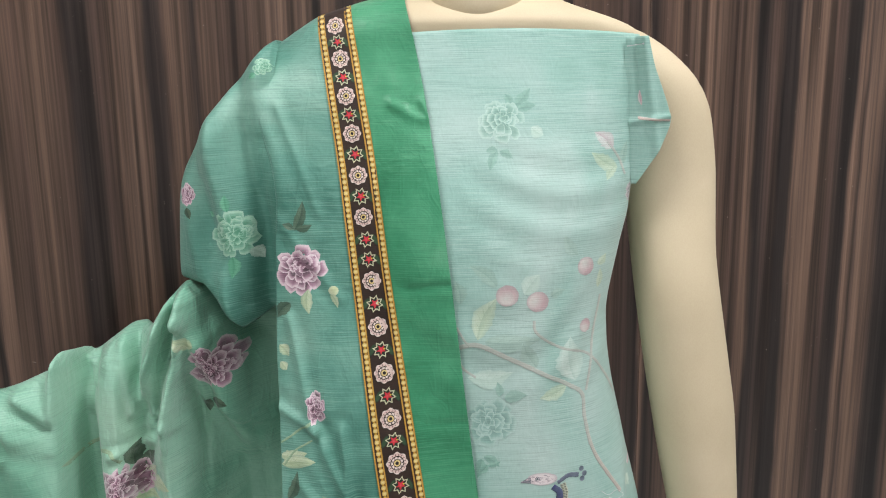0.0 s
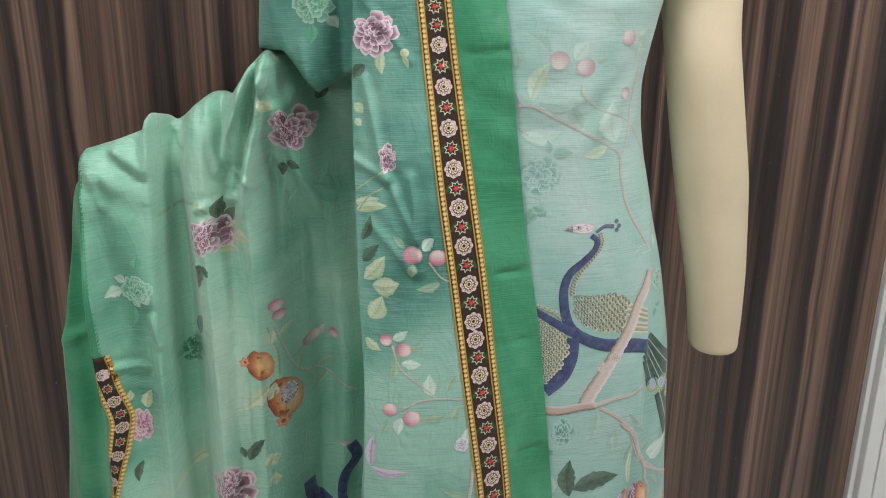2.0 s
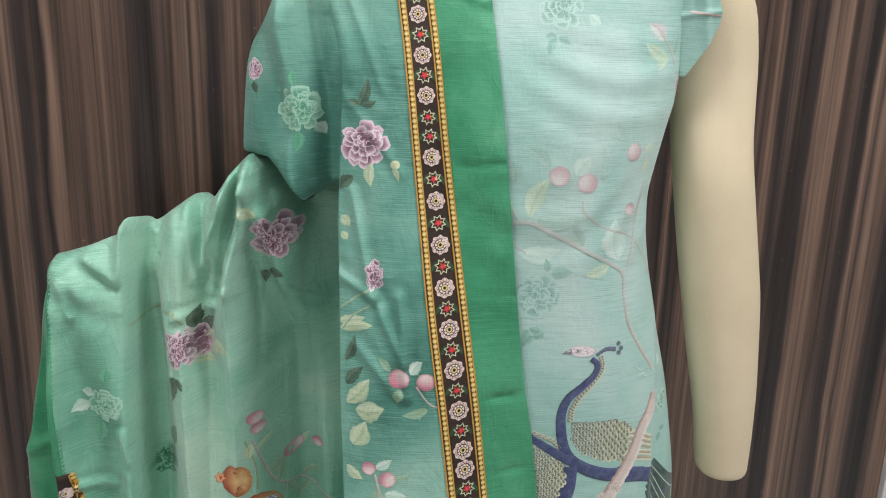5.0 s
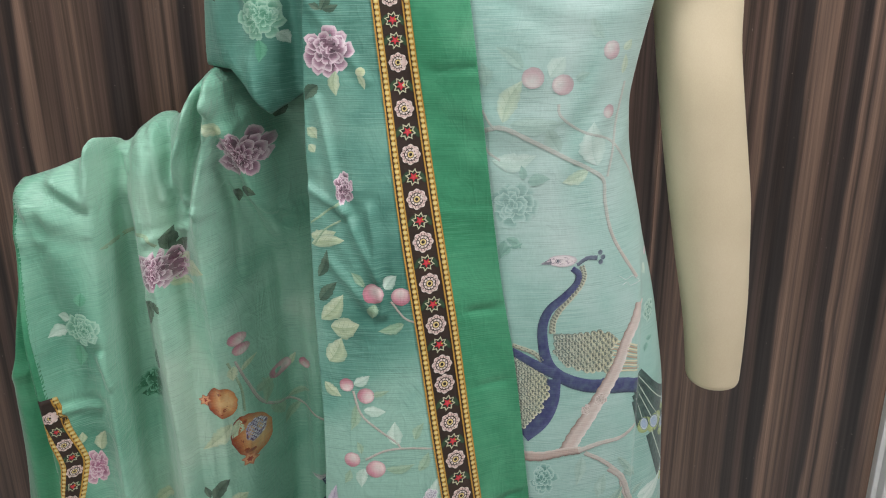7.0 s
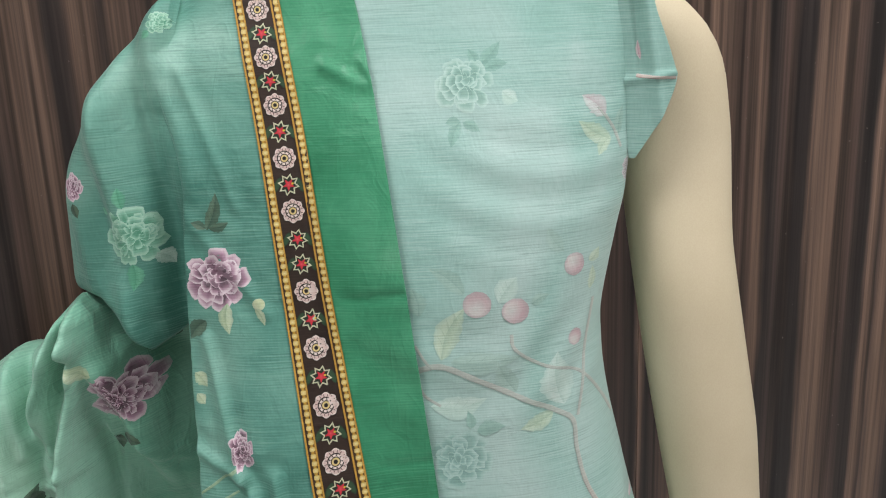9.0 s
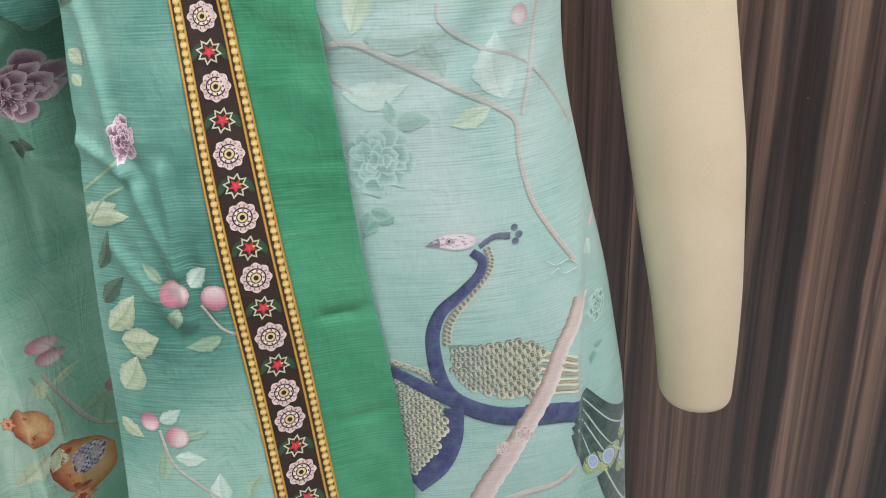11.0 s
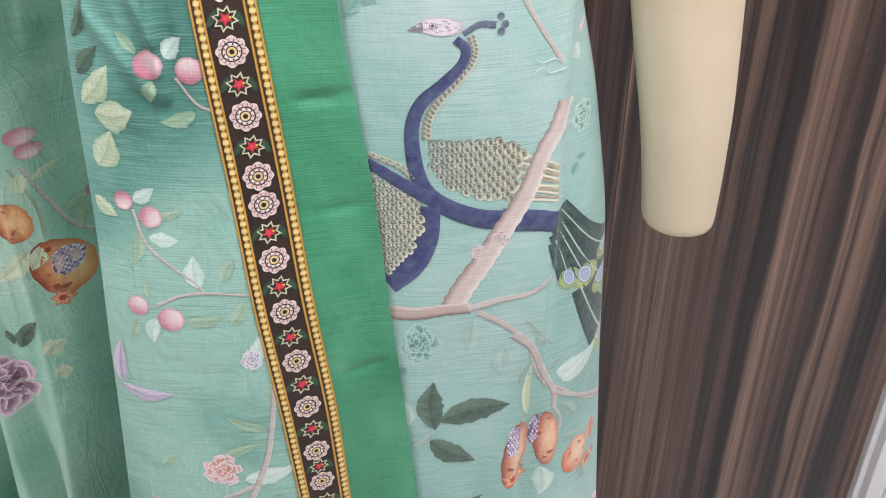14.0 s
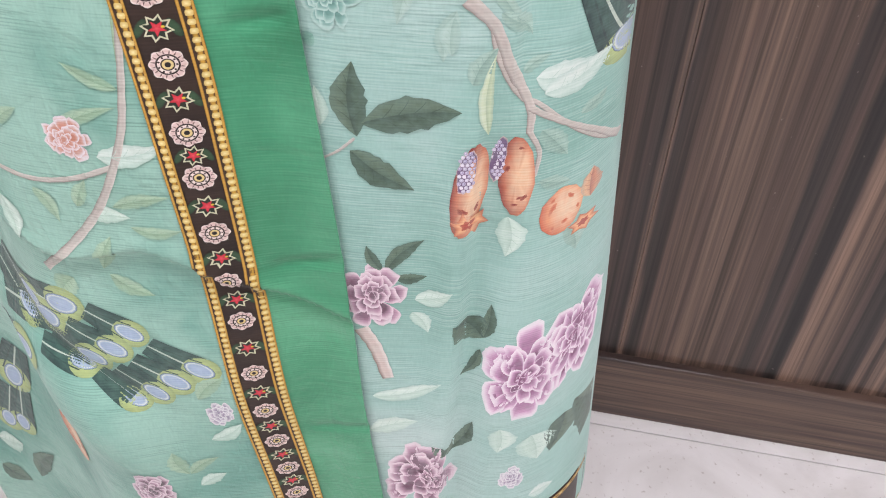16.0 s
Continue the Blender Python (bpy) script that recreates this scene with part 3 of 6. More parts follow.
def build_kurta():
    n, m = 520, 440
    verts = []
    for j in range(m):
        z = .244 + (1.462 - .244) * j / (m - 1)
        w = float(kurta_half(z))
        a = np.linspace(0, 2 * np.pi, n, endpoint=False)
        c = np.cos(a)
        x = XC + np.sign(c) * (1 - (1 - np.abs(c)) ** 1.0) * w * .9995
        # the top edge dips a little towards the shoulders
        zz = z + (.008 * (1 - ((x - XC - .02) / .15) ** 2) * float(ramp(1.40, 1.462, z)))
        front = kurta_y(x, np.full_like(x, z))
        back = YB + (.105 - .01 * float(ramp(.8, 1.3, z))) * np.sqrt(np.clip(1 - (np.abs(x - XC) / w) ** 2.4, 0, 1))
        y = np.where(a <= np.pi, front, back)
        verts += [(p - XC, q - YB, r) for p, q, r in zip(x, y, zz)]
    body = mesh_part("kurta_body", verts, grid_faces(n, m, True), KURTA, kurta)
    mod = body.modifiers.new("thickness", "SOLIDIFY")
    mod.thickness, mod.offset = .0012, 1
    return body


build_kurta()

# ---- dupatta ----
dupatta = empty("dupatta", "sea-green printed cotton-silk dupatta with a green border, draped over one shoulder", "dupatta", pose(0, 0, 0))
trim_right = lambda z: trim_left(z) + trim_wide(z)
LOW = .06
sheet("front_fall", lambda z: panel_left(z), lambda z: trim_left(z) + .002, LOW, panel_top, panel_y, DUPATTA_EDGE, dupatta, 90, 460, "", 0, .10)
sheet("trim_band", trim_left, trim_right, LOW, panel_top, panel_y, TRIM, dupatta, 24, 460, "dark brown woven trim with rosettes and stars between gold beading", .0006, .10)
sheet("green_border", lambda z: trim_right(z) - .002, panel_right, LOW, panel_top, panel_y, BAND, dupatta, 44, 460, "plain bright green border", 0, .10)
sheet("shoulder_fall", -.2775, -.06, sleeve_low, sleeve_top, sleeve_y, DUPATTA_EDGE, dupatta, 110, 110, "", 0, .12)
sheet("arm_fall", drape_trim, lambda z: np.full_like(z, -.13), .05, drape_top, drape_y, DUPATTA, dupatta, 190, 300, "", 0, .10)
sheet("side_border", drape_outer, lambda z: drape_trim(z) + .002, .05, drape_top, drape_y, BAND, dupatta, 30, 220, "plain bright green border", 0, .06)

# ---- printing on cloth ----
LAYER = {}


def keep_kurta(x, z):
    w = kurta_half(z) * .9985
    return np.clip(x, XC - w, XC + w), z


def keep_front(x, z):
    return np.clip(x, panel_left(z) + .0008, trim_left(z) - .0005), np.minimum(np.maximum(z, LOW), panel_top(x) - .001)


def keep_arm(x, z):
    return np.clip(x, drape_trim(z) + .001, -.14), np.minimum(np.maximum(z, LOW), drape_top(x) - .001)


def keep_shoulder(x, z):
    return np.clip(x, -.2705, -.08), np.minimum(z, sleeve_top(x) - .001)


def free(x, z):
    return x, z


ON_KURTA = (kurta_y, keep_kurta, kurta, (XC, YB), KURTA_PRINT)
ON_FRONT = (panel_y, keep_front, dupatta, (0, 0), EDGE_PRINT)
ON_ARM = (drape_y, keep_arm, dupatta, (0, 0), DUPATTA_PRINT)
ON_SHOULDER = (sleeve_y, keep_shoulder, dupatta, (0, 0), EDGE_PRINT)


def keep_trim(x, z):
    return x, np.minimum(z, panel_top(x) - .001)


ON_TRIM = (lambda x, z: panel_y(x, z) - .0008, keep_trim, dupatta, (0, 0), TRIM_PRINT)
ON_SIDE = (lambda x, z: drape_y(x, z) - .0014, free, dupatta, (0, 0), TRIM_PRINT)


class Print:
    """Flat shapes in x and z with a colour at each corner, laid on a cloth."""

    def __init__(self):
        self.xz, self.d, self.c, self.f = [], [], [], []

    def fan(self, middle, outline, c0, c1, c2, layer, inner=.55):
        """c0 at the middle, c1 part of the way out, c2 at the edge."""
        base, n = len(self.xz), len(outline)
        self.xz.append(middle)
        self.c.append(c0)
        for s, c in ((inner, c1), (1.0, c2)):
            for k, (x, z) in enumerate(outline):
                self.xz.append((middle[0] + (x - middle[0]) * s, middle[1] + (z - middle[1]) * s))
                self.c.append(c[k] if isinstance(c, list) else c)
        self.d += [layer] * (1 + 2 * n)
        for k in range(n):
            j = (k + 1) % n
            self.f.append((base, base + 1 + k, base + 1 + j))
            self.f.append((base + 1 + k, base + 1 + n + k, base + 1 + n + j, base + 1 + j))

    def ribbon(self, pts, widths, cols, layer):
        """cols: left edge, middle, right edge."""
        base = len(self.xz)
        pts = np.array(pts, float)
        tan = np.gradient(pts, axis=0)
        tan /= np.maximum(1e-9, np.hypot(tan[:, 0], tan[:, 1]))[:, None]
        for p, t, w in zip(pts, tan, widths):
            nx, nz = -t[1], t[0]
            for s, c in zip((1, .35, -.35, -1), (cols[0], cols[1], cols[1], cols[2])):
                self.xz.append((p[0] + nx * w / 2 * s, p[1] + nz * w / 2 * s))
                self.c.append(c)
                self.d.append(layer)
        for k in range(len(pts) - 1):
            for s in range(3):
                a = base + 4 * k + s
                self.f.append((a, a + 1, a + 5, a + 4))

    def split(self):
        """Halves every edge, so that a wide shape follows the cloth."""
        mids, faces = {}, []
        self.c = [full(c) for c in self.c]

        def new_point(ids):
            self.xz.append(tuple(sum(self.xz[i][k] for i in ids) / len(ids) for k in (0, 1)))
            self.c.append(tuple(sum(self.c[i][k] for i in ids) / len(ids) for k in (0, 1, 2, 3)))
            self.d.append(self.d[ids[0]])
            return len(self.xz) - 1
        for f in self.f:
            m = []
            for a, b in zip(f, f[1:] + f[:1]):
                key = (min(a, b), max(a, b))
                if key not in mids:
                    mids[key] = new_point(key)
                m.append(mids[key])
            centre = new_point(f)
            for k in range(len(f)):
                faces.append((f[k], m[k], centre, m[k - 1]))
        self.f = faces

    def lay(self, name, on, step=1.2e-5, about=None):
        """about: a middle (x, z) from which widths are counted along the curved cloth."""
        size = np.ptp(np.array(self.xz, float), axis=0).max()
        for limit in (.020, .045):
            if size > limit and name in ("printed_leaf", "printed_pomegranate", "printed_fruit", "printed_branch", "printed_band", "printed_feather", "printed_dotted_band"):
                self.split()
        surf, keep, owner, (ox, oy), mat = on
        LAYER[surf] = LAYER.get(surf, 0) + 1
        xz = np.array(self.xz, float)
        if about and on is ON_KURTA:
            w = float(kurta_half(about[1])) * .9985
            line = XC + w * np.sin(np.linspace(-math.pi / 2, math.pi / 2, 400))
            arc = np.concatenate([[0], np.cumsum(np.hypot(np.diff(line), np.diff(surf(line, np.full(400, about[1])))))])
            xz[:, 0] = np.interp(np.interp(about[0], line, arc) + xz[:, 0] - about[0], arc, line)
        x, z = keep(xz[:, 0], xz[:, 1])
        y = surf(x, z) - (.0006 if on is ON_ARM else .0003 if on is ON_KURTA else .0004) - LAYER[surf] * 2e-6 - np.array(self.d) * step
        verts = np.stack([x - ox, y - oy, z], -1).tolist()
        # the print is fainter on the upper kurta
        strength = .96 - .36 * ramp(1.03, 1.10, z) if on is ON_KURTA else np.full_like(z, .92 if on is ON_FRONT else 1.0)
        inks = [(c[0], c[1], c[2], c[3] * q) for c, q in zip(map(full, self.c), strength)]
        return mesh_part(name, verts, self.f, mat, owner, "", inks)


def full(c):
    """A tone with its strength: 1 unless given."""
    return c if len(c) == 4 else (*c, 1.0)


def thin(c, strength):
    return (*c[:3], strength)


def mixc(a, b, s):
    return tuple(p + (q - p) * s for p, q in zip(a, b))


# edge, body and deep tones of each dye
FADED = (srgb(204, 228, 218), srgb(158, 200, 186), srgb(76, 130, 110))
FADED2 = (srgb(188, 216, 208), srgb(140, 186, 176), srgb(72, 126, 116))
MINTROSE = (srgb(184, 222, 202), srgb(148, 202, 176), srgb(84, 152, 122))
DARKMINT = (srgb(150, 206, 180), srgb(84, 158, 124), srgb(34, 98, 66))
PURPLE = (srgb(242, 226, 232), srgb(204, 158, 182), srgb(80, 22, 56))
PURPLEBIG = (srgb(250, 242, 246), srgb(218, 166, 204), srgb(116, 28, 90))
PINKROSE = (srgb(236, 214, 220), srgb(220, 170, 190), srgb(160, 90, 124))
PALEROSE = (srgb(238, 236, 236), srgb(212, 204, 216), srgb(140, 120, 150))
ORANGELILAC = (srgb(236, 226, 234), srgb(214, 170, 160), srgb(196, 110, 84))
KNOT = (srgb(230, 218, 212), srgb(208, 190, 182), srgb(168, 146, 136))
FADEDLEAF = (srgb(128, 178, 160), srgb(104, 156, 138), srgb(84, 138, 120))
MINTLEAF = (srgb(120, 194, 158), srgb(100, 176, 140), srgb(84, 160, 124))
DARKMINTLEAF = (srgb(60, 130, 94), srgb(46, 110, 78), srgb(38, 96, 66))
DARKLEAF = (srgb(92, 112, 92), srgb(70, 92, 74), srgb(50, 68, 56))
OLIVE = (srgb(170, 196, 164), srgb(154, 182, 148), srgb(132, 160, 126))
GREY = (srgb(168, 196, 182), srgb(150, 180, 166), srgb(126, 156, 142))
GREYFAINT = (srgb(178, 206, 194), srgb(164, 194, 182), srgb(148, 180, 166))
CREAM = (srgb(222, 230, 196), srgb(206, 218, 178), srgb(172, 190, 148))
PALE = (srgb(222, 238, 226), srgb(206, 228, 214), srgb(182, 208, 192))
PALEWHITE = (srgb(230, 240, 232), srgb(216, 232, 222), srgb(190, 214, 202))
PINKBUD = (srgb(236, 222, 222), srgb(226, 190, 198), srgb(196, 120, 146))
LILAC = (srgb(226, 206, 226), srgb(206, 178, 208), srgb(150, 110, 160))
HEAD = (srgb(226, 214, 214), srgb(206, 188, 192), srgb(130, 122, 134))
ORANGE = (srgb(238, 178, 130), srgb(222, 132, 88), srgb(176, 66, 48))
TWIG = (srgb(210, 202, 194), srgb(192, 182, 174), srgb(148, 134, 128))
TWIGPALE = (srgb(214, 212, 202), srgb(198, 190, 182), srgb(166, 152, 146))
BRANCH = (srgb(232, 222, 216), srgb(208, 190, 182), srgb(142, 114, 104))
BRANCHDARK = (srgb(222, 210, 202), srgb(190, 166, 156), srgb(112, 84, 76))
NAVY = (srgb(70, 70, 124), srgb(50, 48, 104), srgb(32, 32, 74))
NAVYGREY = (srgb(120, 124, 146), srgb(88, 92, 118), srgb(58, 60, 88))
CREAMSCALE = (srgb(206, 206, 182), srgb(176, 178, 156), srgb(112, 114, 104))
CREAMFLAT = (srgb(220, 226, 190), srgb(212, 218, 180), srgb(196, 204, 160))
CHERRY = (srgb(188, 82, 114), srgb(224, 162, 176), srgb(242, 218, 216))
RED_FRUIT = (srgb(136, 26, 20), srgb(214, 128, 94), srgb(240, 198, 160))
PALE_FRUIT = (srgb(206, 96, 62), srgb(236, 168, 124), srgb(240, 204, 170))
ORANGE_FRUIT = (srgb(136, 40, 18), srgb(210, 122, 60), srgb(238, 190, 128))


def oval(cx, cz, a, b, turn=0.0, n=14, rough=0.0, rnd=None):
    c, s = math.cos(turn), math.sin(turn)
    pts = []
    for k in range(n):
        t = 2 * math.pi * k / n
        q = 1 + (rnd.uniform(-rough, rough) if rnd else 0)
        x, z = a * q * math.cos(t), b * q * math.sin(t)
        pts.append((cx + c * x - s * z, cz + s * x + c * z))
    return pts


def petal_shape(bx, bz, turn, long, wide, rnd, n=15):
    """A petal from its base outwards, widest near a ruffled lip."""
    pts, c, s = [], math.cos(turn), math.sin(turn)
    phase, curl = rnd.uniform(0, 6), rnd.uniform(-.16, .16)
    for k in range(n):
        t = 2 * math.pi * k / n
        u = .5 - .5 * math.cos(t)
        v = math.copysign(abs(math.sin(t)) ** .62, math.sin(t)) * (.30 + .70 * u ** .7)
        ruffle = 1 + (.05 * math.sin(5 * t + phase) + .03 * math.sin(8 * t + 2 * phase)) * u
        x, z = long * u * ruffle * (1 - .10 * abs(v)), wide / 2 * v * ruffle + curl * long * u * u
        pts.append((bx + c * x - s * z, bz + s * x + c * z))
    return pts


def rose(on, cx, cz, r, dye, seed, squash=1.0):
    """A full peony: ruffled petals with pale lips that darken into the heart."""
    rnd, p = random.Random(seed), Print()
    edge, body, deep = dye
    layer, lean = 0, rnd.uniform(0, 6)
    ox, oz = rnd.uniform(-.22, .22) * r, rnd.uniform(-.10, .22) * r
    for ring, (n, dist, long, wide) in enumerate(((8, .96, .70, .66), (8, .77, .60, .54), (7, .58, .50, .46), (6, .40, .40, .36), (4, .24, .34, .30))):
        s = ring / 4
        order = list(range(n))
        rnd.shuffle(order)
        for k in order:
            a = lean + ring * .7 + 2 * math.pi * (k + rnd.uniform(-.3, .3)) / n
            ll, ww = long * r * rnd.uniform(.85, 1.15), wide * r * rnd.uniform(.8, 1.25)
            d = dist * r * rnd.uniform(.88, 1.05) - ll
            turn = a + rnd.uniform(-.35, .35)
            if ring > 2 and rnd.random() < .35:
                turn += math.pi
                d += ll
            bx, bz = ox * s + math.cos(a) * d, oz * s + math.sin(a) * d * .92
            shape = [(cx + x * squash, cz + z) for x, z in petal_shape(bx, bz, turn, ll, ww, rnd)]
            bx, bz = cx + (bx + math.cos(turn) * ll * .10) * squash, cz + bz + math.sin(turn) * ll * .10
            throat = mixc(deep, body, rnd.uniform(0, .3) + .25 * (1 - s) * rnd.random())
            lip = mixc(edge, body, rnd.uniform(0, .22))
            m, start = len(shape), len(p.xz)
            layer += 1
            p.xz.append((bx, bz))
            p.c.append(throat)
            for q, tone in ((.54, throat), (.75, mixc(throat, body, .66)), (.90, mixc(body, lip, .70)), (1.0, lip)):
                p.xz += [(bx + (x - bx) * q, bz + (z - bz) * q) for x, z in shape]
                p.c += [thin(tone, .8 if q == 1 and ring == 0 else 1.0)] * m
            p.d += [layer] * (4 * m + 1)
            for i in range(m):
                j = (i + 1) % m
                p.f.append((start, start + 1 + i, start + 1 + j))
                for q in range(3):
                    b0 = start + 1 + q * m
                    p.f.append((b0 + i, b0 + m + i, b0 + m + j, b0 + j))
    return p.lay("printed_rose", on, 6e-6, (cx, cz))


def leaf(on, a, b, wide, dye):
    p = Print()
    light, body, dark = dye
    ax, az, bx, bz = *a, *b
    rnd = random.Random(int(abs(ax) * 79190 + abs(az) * 104729))
    dx, dz = bx - ax, bz - az
    long = math.hypot(dx, dz) or 1e-4
    tx, tz, nx, nz = dx / long, dz / long, -dz / long, dx / long
    n = 15
    bend = rnd.choice((-1, 1)) * rnd.uniform(.03, .11) * long
    bold = dye in (DARKLEAF, DARKMINTLEAF)
    heart, lip = (1.0, .92) if bold else (.82, .52)
    fat = rnd.uniform(.70, .95)
    lobes = [rnd.uniform(-.14, .10) for _ in range(2 * n)]

    def half(s, side):
        w = wide / 2 * (math.sin(math.pi * s ** fat) ** .9 if 0 < s < 1 else .02) * (1 - .25 * s ** 5)
        return w * (1 + (lobes[int(s * (n - 1) + .5) + (n if side < 0 else 0)] if .2 < s < .95 else 0))

    def spine(s):
        o = bend * math.sin(math.pi * s)
        return ax + dx * s + nx * o, az + dz * s + nz * o
    for k in range(n):
        s = k / (n - 1)
        mx, mz = spine(s)
        for q, c, st in ((1, mixc(light, body, .5), lip), (.55, light, heart), (.05, mixc(light, body, .6), heart), (-.05, mixc(body, dark, .6), heart), (-.5, body, heart), (-1, mixc(body, dark, .35), lip)):
            w = half(s, q)
            p.xz.append((mx + nx * w * q, mz + nz * w * q))
            p.c.append(thin(c, st))
            p.d.append(1)
    for k in range(n - 1):
        for q in range(5):
            i = 6 * k + q
            p.f.append((i, i + 1, i + 7, i + 6))
    vein = thin(mixc(body, dark, .8), heart)
    p.ribbon([spine(s) for s in np.linspace(.03, .94, 9)], np.linspace(wide * .05, wide * .015, 9), (vein, vein, vein), 2)
    if wide > .009:
        for s in (.22, .38, .54, .70):
            mx, mz = spine(s)
            for side in (1, -1):
                ex, ez = spine(min(.96, s + .14))
                w = half(min(.96, s + .14), side) * .72 * side
                ex, ez = ex + nx * w, ez + nz * w
                p.ribbon([(mx, mz), ((mx + ex) / 2 + tx * long * .01, (mz + ez) / 2 + tz * long * .01), (ex, ez)], [wide * .022, wide * .018, wide * .008], (vein, vein, vein), 2)
    return p.lay("printed_leaf", on)


def spline(pts, per=8):
    pts = [np.array(q, float) for q in pts]
    pts = [2 * pts[0] - pts[1], *pts, 2 * pts[-1] - pts[-2]]
    out = []
    for k in range(1, len(pts) - 2):
        p0, p1, p2, p3 = pts[k - 1:k + 3]
        for s in np.linspace(0, 1, per, endpoint=False):
            out.append(.5 * (2 * p1 + (p2 - p0) * s + (2 * p0 - 5 * p1 + 4 * p2 - p3) * s * s + (3 * p1 - 3 * p2 + p3 - p0) * s ** 3))
    out.append(pts[-2])
    return out


def stem(on, pts, w0, w1, dye):
    p = Print()
    line = spline(pts)
    widths = (1.25 if dye in (NAVY, BRANCH) else 1.0) * np.linspace(w0, w1, len(line)) * (1 + (0 if dye is NAVY else .07) * np.sin(np.arange(len(line)) * 1.9))
    p.ribbon(line, widths, (dye[0], dye[1], dye[2]), 2)
    name = "printed_branch"
    if dye is CREAMSCALE:
        for k in range(1, len(line) - 1, 2):
            x, z = line[k]
            for off in (-.26, .22):
                r, xo, zo = widths[k] * .24, x + widths[k] * off, z + widths[k] * off * .5
                p.fan((xo, zo), oval(xo, zo, r, r * .62, -.7, 8), dye[2], dye[2], mixc(dye[2], dye[1], .3), 3)
        name = "printed_dotted_band"
    elif dye is NAVY:
        name = "printed_band"
    return p.lay(name, on)


def fruit(on, cx, cz, r, dye):
    p = Print()
    rim, body, heart = dye
    rnd = random.Random(int(cx * 9973 + cz * 7919))
    side = rnd.uniform(0, 6)
    shape = oval(cx, cz, r, r * .92, 0, 22, .025, rnd)
    turn = [2 * math.pi * k / 22 for k in range(22)]
    rims = [thin(mixc(rim, body, .5 - .5 * math.cos(t + side)), .75) for t in turn]
    mids = [mixc(mixc(rim, body, .5), heart, .5 - .5 * math.cos(t + side)) for t in turn]
    p.fan((cx - r * .25 * math.cos(side), cz + r * .25 * math.sin(side)), shape, thin(heart, .85), mids, rims, 1, .66)
    return p.lay("printed_fruit", on, about=(cx, cz))


def pomegranate(on, cx, cz, a, b, turn, dye, seed):
    p, rnd = Print(), random.Random(seed)
    t0 = radians(turn)
    rim, body, heart = dye
    n, side = 30, rnd.uniform(2.4, 3.8)
    turns = [2 * math.pi * k / n for k in range(n)]
    shape = oval(cx, cz, a, b, t0, n, .035, rnd)
    rims = [mixc(rim, body, min(1, max(0, .5 - .7 * math.cos(t - side) + rnd.uniform(-.12, .12)))) for t in turns]
    mids = [mixc(mixc(rim, body, .7), heart, min(1, max(0, .45 - .6 * math.cos(t - side) + rnd.uniform(-.25, .25)))) for t in turns]
    p.fan((cx, cz), shape, heart, mids, rims, 1, .66)
    for _ in range(6):
        t, q = rnd.uniform(0, 6.28), rnd.uniform(.45, .8)
        x, z, w = cx + math.cos(t) * q * a, cz + math.sin(t) * q * b, rnd.uniform(.07, .15) * min(a, b)
        p.fan((x, z), oval(x, z, w, w * rnd.uniform(1.2, 2.2), t, 10, .35, rnd), rim, mixc(rim, body, .2), mixc(rim, body, .6), 2)
    return p.lay("printed_pomegranate", on, about=(cx, cz))


def seeds(on, cx, cz, a, b, seed):
    p, rnd = Print(), random.Random(seed)
    ground = srgb(112, 78, 120)
    p.fan((cx, cz), oval(cx, cz, a, b, -.15, 22, .10, rnd), ground, ground, srgb(222, 196, 190), 20, .9)
    q = .00155
    z, row = cz - b, 0
    while z < cz + b:
        x = cx - a + (row % 2) * q
        while x < cx + a:
            if ((x - cx) / a) ** 2 + ((z - cz) / b) ** 2 < .86:
                c = mixc(srgb(236, 228, 240), srgb(140, 118, 176), rnd.random())
                p.fan((x - q * .2, z + q * .2), oval(x, z, q * .86, q * .95, 0, 8, .12, rnd), srgb(246, 240, 246), c, mixc(c, srgb(240, 234, 240), .6), 21)
            x += q * 2.0
        z += q * 1.8
        row += 1
    return p.lay("printed_seed_patch", on, about=(cx, cz))


def crown(on, cx, cz, r, dye):
    """The star-shaped mouth of a fruit."""
    p = Print()

    def points(q):
        return [(cx + math.cos(k * math.pi / 6 + .3) * r * q * (1 if k % 2 else .62), cz + math.sin(k * math.pi / 6 + .3) * r * q * (1 if k % 2 else .62)) for k in range(12)]
    p.fan((cx, cz), points(1.0), dye[1], dye[0], mixc(dye[1], dye[2], .5), 24)
    p.fan((cx, cz), points(.42), dye[2], dye[2], mixc(dye[1], dye[2], .7), 25)
    return p.lay("printed_fruit_crown", on)


